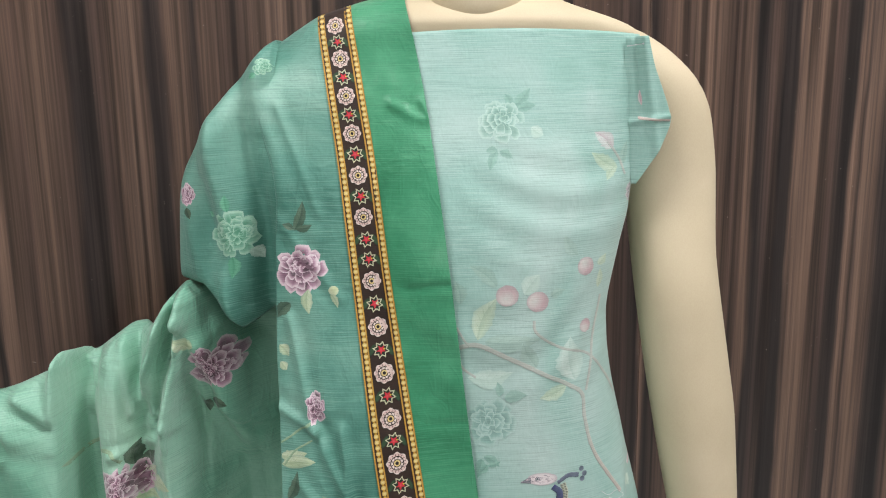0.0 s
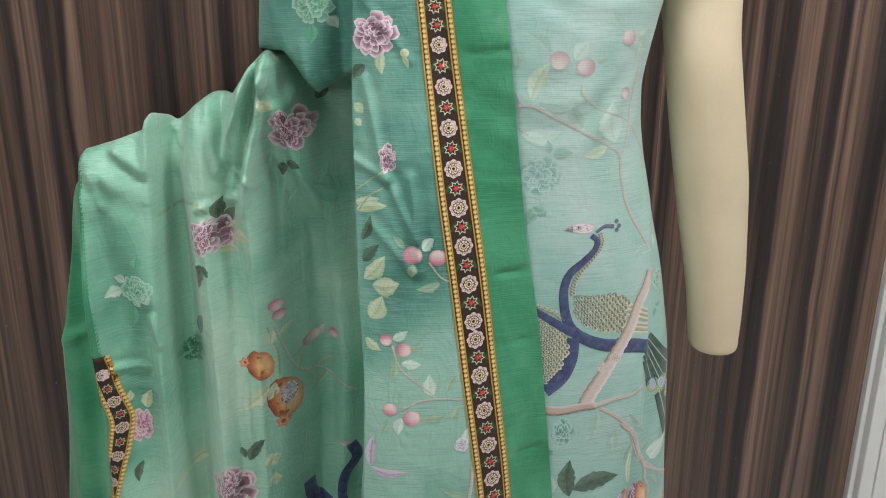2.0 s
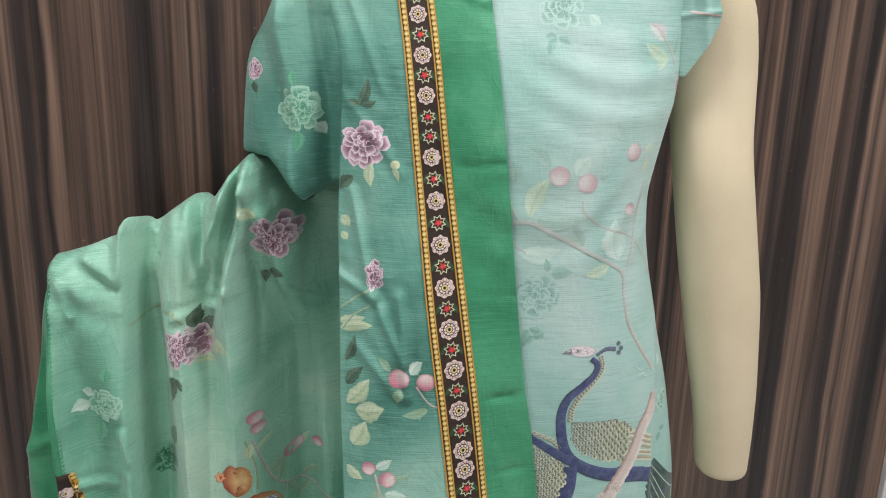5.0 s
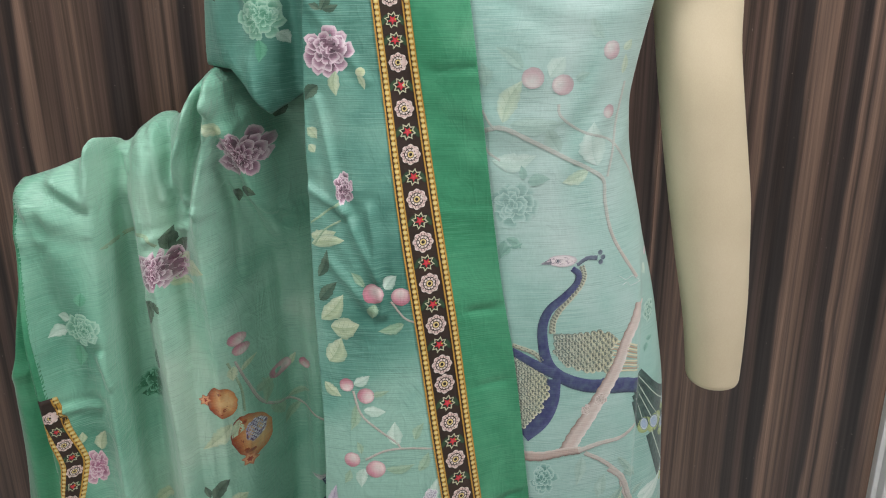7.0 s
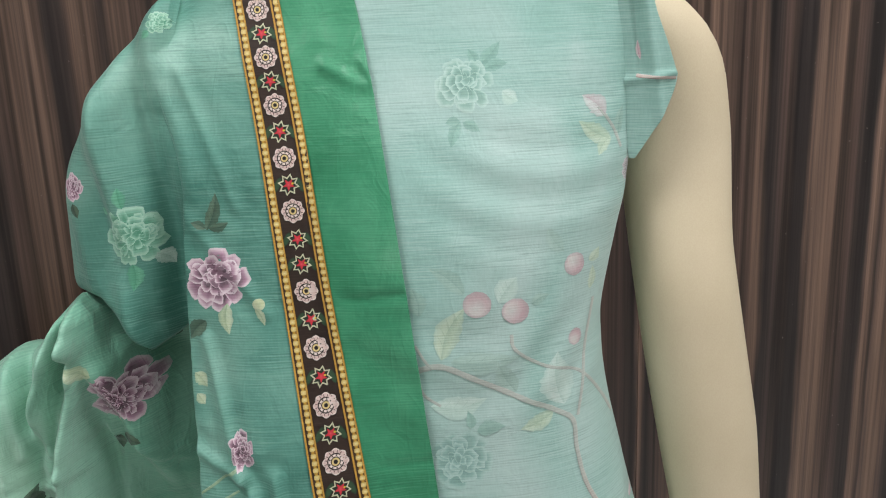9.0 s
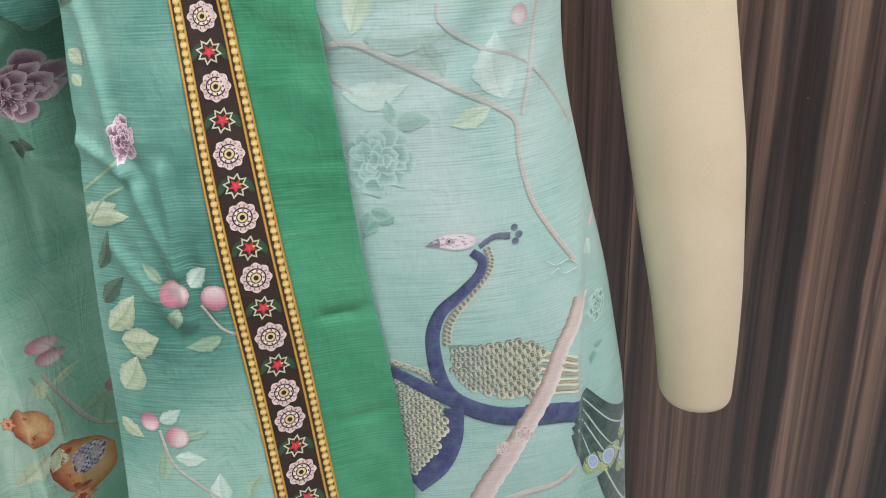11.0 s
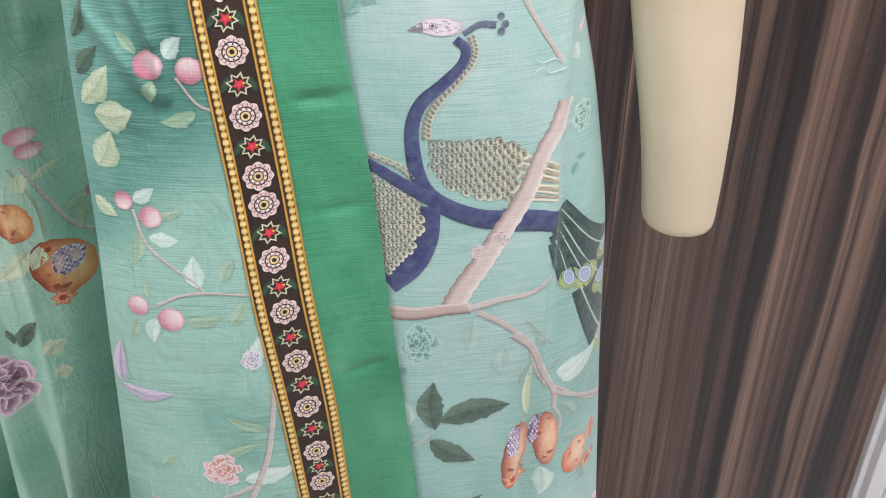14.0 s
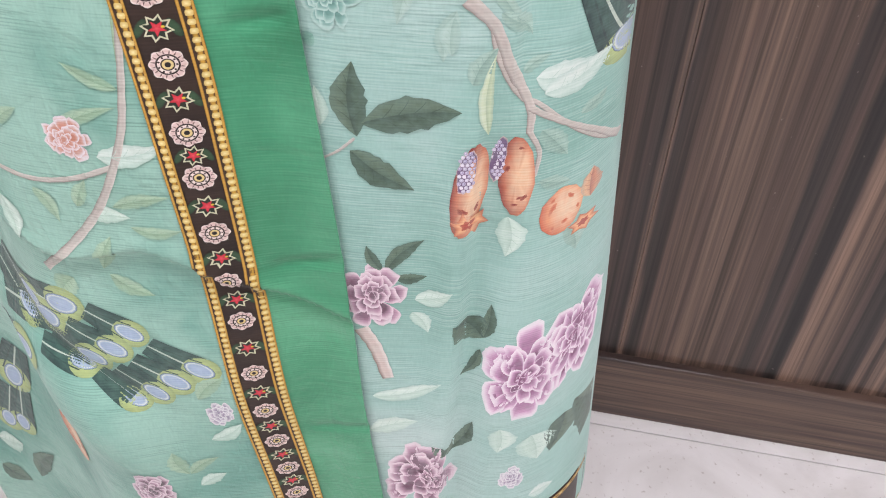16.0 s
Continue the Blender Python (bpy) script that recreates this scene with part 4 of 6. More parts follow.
def feather(on, a, b, wide):
    p = Print()
    ax, az, bx, bz = *a, *b
    dx, dz = bx - ax, bz - az
    wide *= 1.75
    line = [(ax + dx * s, az + dz * s) for s in np.linspace(0, .86, 10)]
    dark, mid, lime = srgb(18, 40, 42), srgb(42, 72, 66), srgb(178, 194, 122)
    p.ribbon(line, np.linspace(wide * .7, wide * 1.0, 10), (dark, mid, dark), 1)
    turn = math.atan2(dz, dx)
    ex, ez = ax + dx * .90, az + dz * .90
    p.fan((ex, ez), oval(ex + dx * .03, ez + dz * .03, wide * .55, wide * .50, turn, 16), lime, lime, mixc(lime, mid, .3), 1.6)
    p.fan((ex, ez), oval(ex, ez, wide * .46, wide * .27, turn, 14), srgb(176, 192, 214), srgb(150, 170, 200), srgb(40, 60, 66), 2.2, .9)
    p.fan((ex, ez), oval(ex, ez, wide * .40, wide * .22, turn, 14), srgb(168, 186, 214), srgb(158, 178, 206), srgb(226, 232, 222), 2.6, .8)
    p.ribbon(line, [wide * .05] * 10, (srgb(186, 200, 186),) * 3, 2)
    for q in (-.3, .3):
        side = [(x - dz / math.hypot(dx, dz) * wide * q * s, z + dx / math.hypot(dx, dz) * wide * q * s) for s, (x, z) in zip(np.linspace(.3, 1, 10), line)]
        p.ribbon(side, [wide * .04] * 10, (srgb(24, 44, 44),) * 3, 2)
    return p.lay("printed_feather", on)


def inside(x, z, poly):
    hit = False
    for (x0, z0), (x1, z1) in zip(poly, poly[1:] + poly[:1]):
        if (z0 > z) != (z1 > z) and x < (x1 - x0) * (z - z0) / (z1 - z0) + x0:
            hit = not hit
    return hit


def scales(on, poly, size):
    """Overlapping pale scales, each with a bright lip and a dark root."""
    p, rnd = Print(), random.Random(len(poly))
    cx, cz = sum(q[0] for q in poly) / len(poly), sum(q[1] for q in poly) / len(poly)
    root = srgb(84, 90, 84)
    p.fan((cx, cz), poly, root, root, mixc(root, srgb(170, 196, 184), .4), 0)
    xs, zs = [q[0] for q in poly], [q[1] for q in poly]
    x0, x1 = min(xs), max(xs)
    row, z = 0, max(zs)
    while z > min(zs):
        x = x0 + (row % 2) * size * .5
        while x < x1:
            if inside(x, z, poly):
                u = (x - x0) / (x1 - x0)
                q = size * (.80 + .35 * u)
                light = mixc(mixc(srgb(176, 186, 174), srgb(216, 212, 172), u), srgb(150, 154, 136), .5 * rnd.random())
                px, pz, turn = x + rnd.uniform(-.1, .1) * q, z + rnd.uniform(-.1, .1) * q, -.75 + rnd.uniform(-.2, .2)
                p.fan((px, pz), oval(px - q * .06, pz + q * .06, q * .54, q * .44, turn, 10), root, mixc(root, light, .2), mixc(root, light, .15), 2 + row * .12)
                p.fan((px - q * .2, pz + q * .2), oval(px + q * .08, pz - q * .08, q * .54, q * .42, turn, 12), light, light, [mixc(root, srgb(240, 238, 214), .15 + .75 * (.5 + .5 * math.cos(k * math.pi / 6))) for k in range(12)], 2.06 + row * .12, .7)
            x += size
        z -= size * .60
        row += 1
    return p.lay("printed_scale_patch", on)


def bird_head(on, cx, cz):
    """The bird's pale feathered face with its ringed eye and slim beak."""
    p, rnd = Print(), random.Random(11)
    pale, grey, slate = srgb(232, 220, 222), srgb(196, 178, 186), srgb(84, 82, 104)
    p.fan((cx, cz), oval(cx, cz, .0155, .0062, -.05, 22, .03, rnd), pale, pale, [thin(grey, .85)] * 22, 1, .75)
    for _ in range(46):
        t, q = rnd.uniform(0, 6.28), rnd.uniform(.2, .95)
        x, z = cx + math.cos(t) * q * .0145, cz + math.sin(t) * q * .0055
        c = mixc(grey, rnd.choice((slate, pale)), rnd.uniform(.1, .6))
        p.ribbon([(x, z), (x + .0012, z - .0006), (x + .0026, z - .0004)], [.0005, .0008, .0002], (c, c, c), 2)
    for z0, z1, w, c in ((.0008, -.0022, .0042, slate), (.0012, -.0016, .0022, grey), (-.0026, -.0026, .0020, slate)):
        p.ribbon([(cx - .0115, cz + z0), (cx - .016, cz + (z0 + z1) / 2 + .0003), (cx - .0215, cz + z1)], [w, w * .7, w * .12], (c, mixc(c, pale, .25), c), 3)
    for q, c in ((.0024, slate), (.0019, pale), (.0013, slate), (.0006, srgb(30, 28, 36))):
        p.fan((cx - .0050, cz + .0005), oval(cx - .0050, cz + .0005, q, q * .85, 0, 14), c, c, c, 4 + (.0024 - q) * 2000)
    return p.lay("printed_bird_head", on, about=(cx, cz))


def streaks(on, poly, size):
    p, rnd = Print(), random.Random(5)
    (x0, z0), (x1, z1), (x2, z2), (x3, z3) = poly
    for k in range(11):
        s = k / 10
        a, b = (x0 + (x3 - x0) * s, z0 + (z3 - z0) * s), (x1 + (x2 - x1) * s, z1 + (z2 - z1) * s)
        line = spline([a, ((a[0] + b[0]) / 2, (a[1] + b[1]) / 2 + rnd.uniform(-.001, .001)), b], 5)
        c = mixc(srgb(226, 222, 190), srgb(170, 140, 116), .75 * (k % 2))
        p.ribbon(line, [size * .62] * len(line), (c, c, mixc(c, srgb(90, 74, 60), .5)), 1 + k * .1)
    return p.lay("printed_streak_patch", on)


# ---- woven trim ----
GOLD, BEAD, GILT = srgb(190, 148, 54), srgb(218, 194, 120), srgb(104, 72, 28)


def rosette(on, cx, cz, r):
    p = Print()
    lip = [(cx + math.cos(t) * r * (1 + .07 * math.cos(8 * t)), cz + math.sin(t) * r * (1 + .07 * math.cos(8 * t))) for t in np.linspace(0, 2 * math.pi, 48, endpoint=False)]
    white, pink, brown = srgb(236, 222, 214), srgb(204, 166, 160), srgb(44, 30, 26)
    p.fan((cx, cz), lip, white, mixc(white, pink, .55), [mixc(pink, brown, .45) if k % 6 == 3 else white for k in range(48)], 2, .84)
    for k, (q, c) in enumerate(((.68, brown), (.58, white), (.40, brown), (.32, srgb(224, 204, 140)), (.17, srgb(30, 24, 22)))):
        p.fan((cx, cz), oval(cx, cz, r * q, r * q, 0, 20), c, c, c, 4 + 2 * k)
    for k in range(16):
        a = 2 * math.pi * (k + .5) / 16
        ca, sa = math.cos(a), math.sin(a)
        c = mixc(brown, pink, .25)
        p.ribbon([(cx + ca * r * q, cz + sa * r * q) for q in (.70, .82, .93)], [r * .09, r * .06, r * .02], (c, c, c), 3)
    for k in range(9):
        a = 2 * math.pi * k / 9
        x, z = cx + math.cos(a) * r * .5, cz + math.sin(a) * r * .5
        p.fan((x, z), oval(x, z, r * .07, r * .07, 0, 6), brown, brown, brown, 15)
    return p.lay("rosette", on)


def star(on, cx, cz, r):
    p = Print()
    pale, dark, red = srgb(206, 208, 176), srgb(34, 44, 32), srgb(206, 52, 66)

    def points(q, n, depth, turn):
        return [(cx + math.cos(turn + k * math.pi / n) * r * q * (1 if k % 2 else depth), cz + math.sin(turn + k * math.pi / n) * r * q * (1 if k % 2 else depth)) for k in range(2 * n)]
    for side in (-1, 1):
        x = cx + side * r * 1.0
        p.fan((x, cz), oval(x, cz, r * .3, r * .75, side * .5, 10), srgb(52, 82, 56), srgb(52, 82, 56), srgb(36, 58, 40), 1)
    p.fan((cx, cz), points(1.0, 8, .64, .2), pale, pale, pale, 3)
    p.fan((cx, cz), points(.80, 8, .62, .2), dark, dark, dark, 5)
    p.fan((cx, cz), points(.58, 5, .42, .3), srgb(226, 84, 92), red, red, 7)
    x = cx + r * .35
    p.fan((x, cz + r * .1), oval(x, cz + r * .1, r * .13, r * .10, 0, 7), srgb(220, 196, 70), srgb(220, 196, 70), srgb(190, 160, 50), 9)
    return p.lay("star", on)


def beading(on, left, wide, zs):
    """Gilt cords with a row of pale beads and dark stitches along each side of the trim."""
    dark = srgb(58, 40, 26)
    for s0 in (.095, .905):
        p = Print()
        line = [(float(left(z) + wide(z) * s0), z) for z in zs]
        p.ribbon(line, [float(wide(z)) * .19 for z in zs], (dark, dark, dark), 1)
        for q in (-.085, .085):
            p.ribbon([(x + q * float(wide(z)), z) for x, z in line], [.0016] * len(line), (srgb(150, 106, 34), srgb(200, 154, 64), srgb(150, 106, 34)), 4)
        p.ribbon([(x + .0007, z) for x, z in line], [.0030] * len(line), (GILT, GOLD, GILT), 3)
        z = zs[0]
        while z > zs[-1]:
            x = float(left(z) + wide(z) * s0) + .0007
            square = [(x + .0021 * math.copysign(abs(math.cos(t)) ** .55, math.cos(t)), z + .0018 * math.copysign(abs(math.sin(t)) ** .55, math.sin(t))) for t in np.linspace(0, 2 * math.pi, 12, endpoint=False)]
            p.fan((x, z), square, srgb(236, 222, 164), BEAD, mixc(BEAD, GOLD, .25), 6, .75)
            z -= .0052
        tagged(p.lay("gold_beading", on), "gilt cord with a row of pale gold beads")


ROSETTES = (1.4748, 1.443, 1.4081, 1.3731, 1.3344, 1.2959, 1.2364, 1.1939, 1.1514, 1.1094, 1.0687, 1.0282, .9864, .9448, .9245, .8842, .8437, .8013, .759,
            .7158, .6842, .6415, .5997, .5598, .5071, .4635, .4238, .3844, .347, .309, .272, .236, .20, .164)
for za, zb in zip(ROSETTES, ROSETTES[1:] + (.13,)):
    mid = lambda z: float(trim_left(z) + trim_wide(z) / 2)
    rosette(ON_TRIM, mid(za), za, float(trim_wide(za)) * .235)
    gap = za - zb
    if gap > .055:
        star(ON_TRIM, mid(za - gap * .35), za - gap * .35, .0080)
        star(ON_TRIM, mid(za - gap * .66), za - gap * .66, .0080)
    elif gap > .025:
        star(ON_TRIM, mid((za + zb) / 2), (za + zb) / 2, min(.0084, gap * .23))
beading(ON_TRIM, trim_left, trim_wide, np.linspace(1.50, LOW, 240))

# the same trim on the far edge
side_left = lambda z: drape_trim(z) - .015
side_wide = lambda z: 0 * z + .024
sheet("side_trim", side_left, lambda z: side_left(z) + .024, LOW, .885, drape_y, TRIM, dupatta, 16, 120, "dark brown woven trim with rosettes and stars between gold beading", .0012)
for k in range(18):
    z = .862 - .036 * k
    if z > LOW + .01:
        rosette(ON_SIDE, float(side_left(z)) + .012, z, .0068)
        star(ON_SIDE, float(side_left(z - .018)) + .012, z - .018, .0062)
beading(ON_SIDE, side_left, side_wide, np.linspace(.884, LOW, 130))

# the kurta's hem
hem_left = lambda z: XC - kurta_half(z) * .99
hem_right = lambda z: XC + kurta_half(z) * .9985
off = pose(-XC, -YB, 0)
hem = sheet("hem_trim", hem_left, hem_right, .245, .306, kurta_y, TRIM, kurta, 120, 12, "gold and brown woven hem trim", .0012)
hem.matrix_basis = off
p = Print()
for zc in (.3025, .2985, .249):
    line = [(x, zc) for x in np.linspace(XC - .22, XC + .2315, 120)]
    p.ribbon(line, [.0028] * 120, (GILT, GOLD, GILT), 30)
for k in range(90):
    x = XC - .22 + .005 * k
    p.fan((x, .3005), oval(x, .3005, .0016, .002, 0, 7), BEAD, BEAD, GOLD, 40)
ON_HEM = (lambda x, z: kurta_y(x, z) - .0014, keep_kurta, kurta, (XC, YB), TRIM_PRINT)
tagged(p.lay("hem_beading", ON_HEM), "gilt cord with a row of pale gold beads")
for k in range(20):
    x = XC - .21 + .022 * k
    rosette(ON_HEM, x, .274, .0085)

# the gathered cap at the arm hole
cap_left = curve((1.462, .178), (1.40, .176), (1.34, .183), (1.318, .186), soft=.01)
cap_right = curve((1.462, .197), (1.432, .204), (1.40, .217), (1.380, .2245), (1.362, .217), (1.34, .204), (1.318, .190), soft=.006)


def cap_y(x, z):
    s = (x - .176) / .05
    y = .836 - .020 * np.sin(np.clip(s, 0, 1) * 2.2) + .012 * np.clip(s, 0, 2)
    y = y + .004 * ridge(x - .190 - .10 * (1.43 - z), .0035) * ramp(1.36, 1.42, z) - .004 * ridge(x - .197 - .16 * (1.43 - z), .005)
    return y - .003 * ridge(z - 1.381 - .12 * (x - .2), .0025)


cap = sheet("sleeve_cap", cap_left, cap_right, 1.318, 1.4605, cap_y, KURTA, kurta, 36, 60, "short gathered cap at the arm hole")
cap.matrix_basis = off
ON_CAP = (cap_y, free, kurta, (XC, YB), KURTA_PRINT)

# a dressmaker's pin at the shoulder corner, and threads left hanging from the side seam
bm = bmesh.new()
bmesh.ops.create_cone(bm, cap_ends=True, segments=8, radius1=.0005, radius2=.0003, depth=.016)
bmesh.ops.create_icosphere(bm, subdivisions=1, radius=.0011, matrix=Matrix.Translation((0, 0, .008)))
bm.transform(pose(.184 - XC, .822 - YB, 1.452, 0, 82, 4))
part("pin", bm, METAL, kurta, "small steel dressmaker's pin")


def thread(start, turns):
    data = bpy.data.curves.new("loose_thread", "CURVE")
    data.dimensions, data.bevel_depth, data.bevel_resolution = "3D", .00022, 1
    line = data.splines.new("POLY")
    pts = [start]
    for dx, dz in turns:
        pts.append((pts[-1][0] + dx, pts[-1][1] + dz))
    pts = spline(pts, 6)
    line.points.add(len(pts) - 1)
    for k, (x, z) in enumerate(pts):
        line.points[k].co = (x - XC, float(kurta_y(np.array(x), np.array(z))) - .0015 - YB, z, 1)
    data.materials.append(WHITE)
    ob = new("loose_thread", data)
    ob.parent = kurta
    return tagged(ob, "loose white sewing thread")


thread((.178, 1.006), ((-.008, .006), (-.009, -.001), (-.008, .006)))
thread((.179, 1.004), ((-.012, -.001), (-.004, .005), (-.006, -.002)))

# ---- the print: motifs inked on the cloth ----
# kurta
rose(ON_KURTA, 0.0539, 1.3823, 0.024, FADED, 1, 1.0356)
leaf(ON_KURTA, (0.0651, 1.3942), (0.0836, 1.413), 0.0107, FADEDLEAF)
leaf(ON_KURTA, (0.0705, 1.3926), (0.0885, 1.3971), 0.0096, FADEDLEAF)
leaf(ON_KURTA, (0.0651, 1.3953), (0.059, 1.4081), 0.0086, FADEDLEAF)
leaf(ON_KURTA, (0.0506, 1.3557), (0.0431, 1.3374), 0.0094, FADEDLEAF)
leaf(ON_KURTA, (0.0527, 1.3547), (0.0654, 1.3477), 0.0079, FADEDLEAF)
leaf(ON_KURTA, (0.0506, 1.3557), (0.0398, 1.3549), 0.0074, FADEDLEAF)
leaf(ON_KURTA, (0.0835, 1.3766), (0.0951, 1.3686), 0.0127, PALE)
stem(ON_KURTA, [(0.1582, 1.3616), (0.1707, 1.3446), (0.1775, 1.3289)], 0.0026, 0.0026, TWIG)
leaf(ON_KURTA, (0.1505, 1.3576), (0.166, 1.3548), 0.0024, PINKBUD)
leaf(ON_KURTA, (0.1641, 1.3549), (0.1452, 1.3705), 0.016, PINKBUD)
leaf(ON_KURTA, (0.1686, 1.3355), (0.1415, 1.3517), 0.0145, CREAM)
leaf(ON_KURTA, (0.1675, 1.3383), (0.1568, 1.3249), 0.0108, CREAM)
leaf(ON_KURTA, (0.1753, 1.3387), (0.1802, 1.3615), 0.0092, GREY)
rose(ON_KURTA, 0.184, 1.3104, 0.0106, PURPLE, 15, 1.1)
rose(ON_KURTA, 0.1827, 1.2648, 0.0118, PURPLE, 16, 1.)
leaf(ON_KURTA, (0.0484, 1.2301), (0.0221, 1.2505), 0.0137, GREY)
leaf(ON_KURTA, (0.0293, 1.1798), (0.0483, 1.2195), 0.0206, CREAM)
leaf(ON_KURTA, (0.074, 1.2219), (0.0886, 1.2406), 0.0184, PALE)
leaf(ON_KURTA, (0.0998, 1.2184), (0.1138, 1.2244), 0.0089, GREY)
leaf(ON_KURTA, (0.1262, 1.2558), (0.1134, 1.2755), 0.0126, GREYFAINT)
leaf(ON_KURTA, (0.0137, 1.2141), (0.0091, 1.2359), 0.014, GREY)
leaf(ON_KURTA, (0.0362, 1.1775), (0.0903, 1.1785), 0.018, GREY)
leaf(ON_KURTA, (0.0862, 1.1504), (0.0722, 1.1766), 0.0165, GREY)
leaf(ON_KURTA, (0.0199, 1.1428), (0.0632, 1.1471), 0.0186, PALE)
leaf(ON_KURTA, (0.1157, 1.1292), (0.0889, 1.1194), 0.0142, CREAM)
leaf(ON_KURTA, (0.1251, 1.1332), (0.12, 1.1768), 0.028, PALEWHITE)
leaf(ON_KURTA, (0.1481, 1.244), (0.1571, 1.2534), 0.0094, CREAM)
leaf(ON_KURTA, (0.1487, 1.2205), (0.1509, 1.2399), 0.0076, CREAM)
stem(ON_KURTA, [(0.0833, 1.1961), (0.0858, 1.1846), (0.1059, 1.1694), (0.139, 1.1558), (0.1602, 1.1277), (0.1734, 1.102)], 0.0028, 0.0022, TWIG)
stem(ON_KURTA, [(0.1524, 1.2125), (0.1445, 1.1736), (0.1419, 1.1471), (0.1368, 1.1203)], 0.0028, 0.0028, TWIGPALE)
stem(ON_KURTA, [(0.0094, 1.1716), (0.0292, 1.1744), (0.0588, 1.1608), (0.0915, 1.144), (0.1175, 1.13), (0.1324, 1.1177), (0.1352, 1.0932), (0.1454, 1.0574), (0.1754, 1.0087)], 0.0049, 0.0033, TWIG)
stem(ON_KURTA, [(0.0097, 1.1917), (0.017, 1.1789), (0.0223, 1.1733)], 0.0022, 0.0022, TWIG)
stem(ON_KURTA, [(0.0105, 1.1669), (0.0146, 1.1524), (0.0275, 1.1425)], 0.0027, 0.0021, TWIG)
fruit(ON_KURTA, 0.0578, 1.2212, 0.0110, CHERRY)
fruit(ON_KURTA, 0.0870, 1.2143, 0.0108, CHERRY)
fruit(ON_KURTA, 0.135, 1.2445, 0.0098, CHERRY)
fruit(ON_KURTA, 0.1356, 1.1853, 0.0074, CHERRY)
rose(ON_KURTA, 0.0412, 1.0998, 0.0279, FADED2, 39, 0.9735)
leaf(ON_KURTA, (0.0548, 1.1216), (0.0772, 1.1239), 0.0121, FADEDLEAF)
leaf(ON_KURTA, (0.0505, 1.1238), (0.048, 1.1377), 0.0086, FADEDLEAF)
leaf(ON_KURTA, (0.0343, 1.0651), (0.0495, 1.0547), 0.0088, FADEDLEAF)
leaf(ON_KURTA, (0.0321, 1.0628), (0.0281, 1.044), 0.0099, FADEDLEAF)
# kurta
leaf(ON_KURTA, (0.1895, 1.0209), (0.1946, 1.03), 0.0089, PINKBUD)
leaf(ON_KURTA, (0.1854, 1.0157), (0.1892, 1.0032), 0.0078, PALE)
rose(ON_KURTA, 0.1944, 0.9633, 0.013, FADED, 46, 1.1)
leaf(ON_KURTA, (0.1918, 0.933), (0.1997, 0.9342), 0.0057, FADEDLEAF)
leaf(ON_KURTA, (0.1928, 0.9287), (0.19, 0.92), 0.0067, FADEDLEAF)
bird_head(ON_KURTA, 0.0912, 1.0406)
stem(ON_KURTA, [(0.1064, 1.0352), (0.1169, 1.0411), (0.128, 1.0401)], 0.0036, 0.005, NAVYGREY)
fruit(ON_KURTA, 0.1309, 1.0453, 0.0029, NAVYGREY)
fruit(ON_KURTA, 0.134, 1.04, 0.003, NAVYGREY)
fruit(ON_KURTA, 0.1316, 1.0355, 0.0029, NAVYGREY)
scales(ON_KURTA, [(0.083, 0.9641), (0.105, 0.9623), (0.1346, 0.961), (0.1516, 0.952), (0.1443, 0.9149), (0.1193, 0.9187), (0.0968, 0.9293), (0.086, 0.9441)], 0.0067)
scales(ON_KURTA, [(0.0422, 0.9407), (0.0629, 0.9307), (0.0805, 0.9157), (0.0785, 0.8945), (0.0636, 0.8664), (0.0471, 0.8566), (0.043, 0.9059)], 0.006)
stem(ON_KURTA, [(0.1116, 1.034), (0.1142, 1.0232), (0.1102, 1.0129), (0.1004, 1.001), (0.09, 0.9894), (0.0835, 0.9776), (0.0823, 0.9642)], 0.0056, 0.0068, CREAMSCALE)
stem(ON_KURTA, [(0.0415, 0.9527), (0.0635, 0.9437), (0.0736, 0.9337)], 0.0044, 0.0056, CREAMSCALE)
streaks(ON_KURTA, [(0.1364, 0.9548), (0.1821, 0.9333), (0.1831, 0.9068), (0.1424, 0.9153)], 0.0031)
stem(ON_KURTA, [(0.1014, 1.032), (0.1083, 1.0255), (0.106, 1.0151), (0.0933, 1.0022), (0.0792, 0.9899), (0.0727, 0.9741), (0.073, 0.9546), (0.0774, 0.9344), (0.086, 0.9208), (0.1021, 0.9102), (0.1211, 0.903), (0.1398, 0.8997)], 0.0046, 0.0122, NAVY)
stem(ON_KURTA, [(0.1366, 0.9002), (0.1584, 0.8965), (0.1802, 0.8911)], 0.0146, 0.0124, NAVY)
stem(ON_KURTA, [(0.0403, 0.9463), (0.0538, 0.9382), (0.0685, 0.929), (0.0852, 0.9196)], 0.0062, 0.0086, NAVY)
stem(ON_KURTA, [(0.0857, 0.9134), (0.0829, 0.8877), (0.0724, 0.867), (0.0533, 0.852)], 0.0117, 0.0167, NAVY)
stem(ON_KURTA, [(0.1804, 0.9812), (0.1748, 0.9636), (0.1653, 0.9464), (0.1571, 0.9244), (0.1475, 0.9058), (0.1355, 0.8866), (0.1236, 0.8662), (0.1098, 0.8448), (0.1015, 0.8276)], 0.0094, 0.0146, BRANCH)
rose(ON_KURTA, 0.1367, 0.8843, 0.0087, KNOT, 64, 0.959)
rose(ON_KURTA, 0.1213, 0.8755, 0.007, KNOT, 65, 0.9285)
stem(ON_KURTA, [(0.052, 0.8272), (0.0738, 0.825), (0.0982, 0.8279), (0.1165, 0.828)], 0.012, 0.0089, BRANCHDARK)
stem(ON_KURTA, [(0.1144, 0.8274), (0.1389, 0.8333), (0.1636, 0.8355), (0.179, 0.8463)], 0.0064, 0.0032, TWIGPALE)
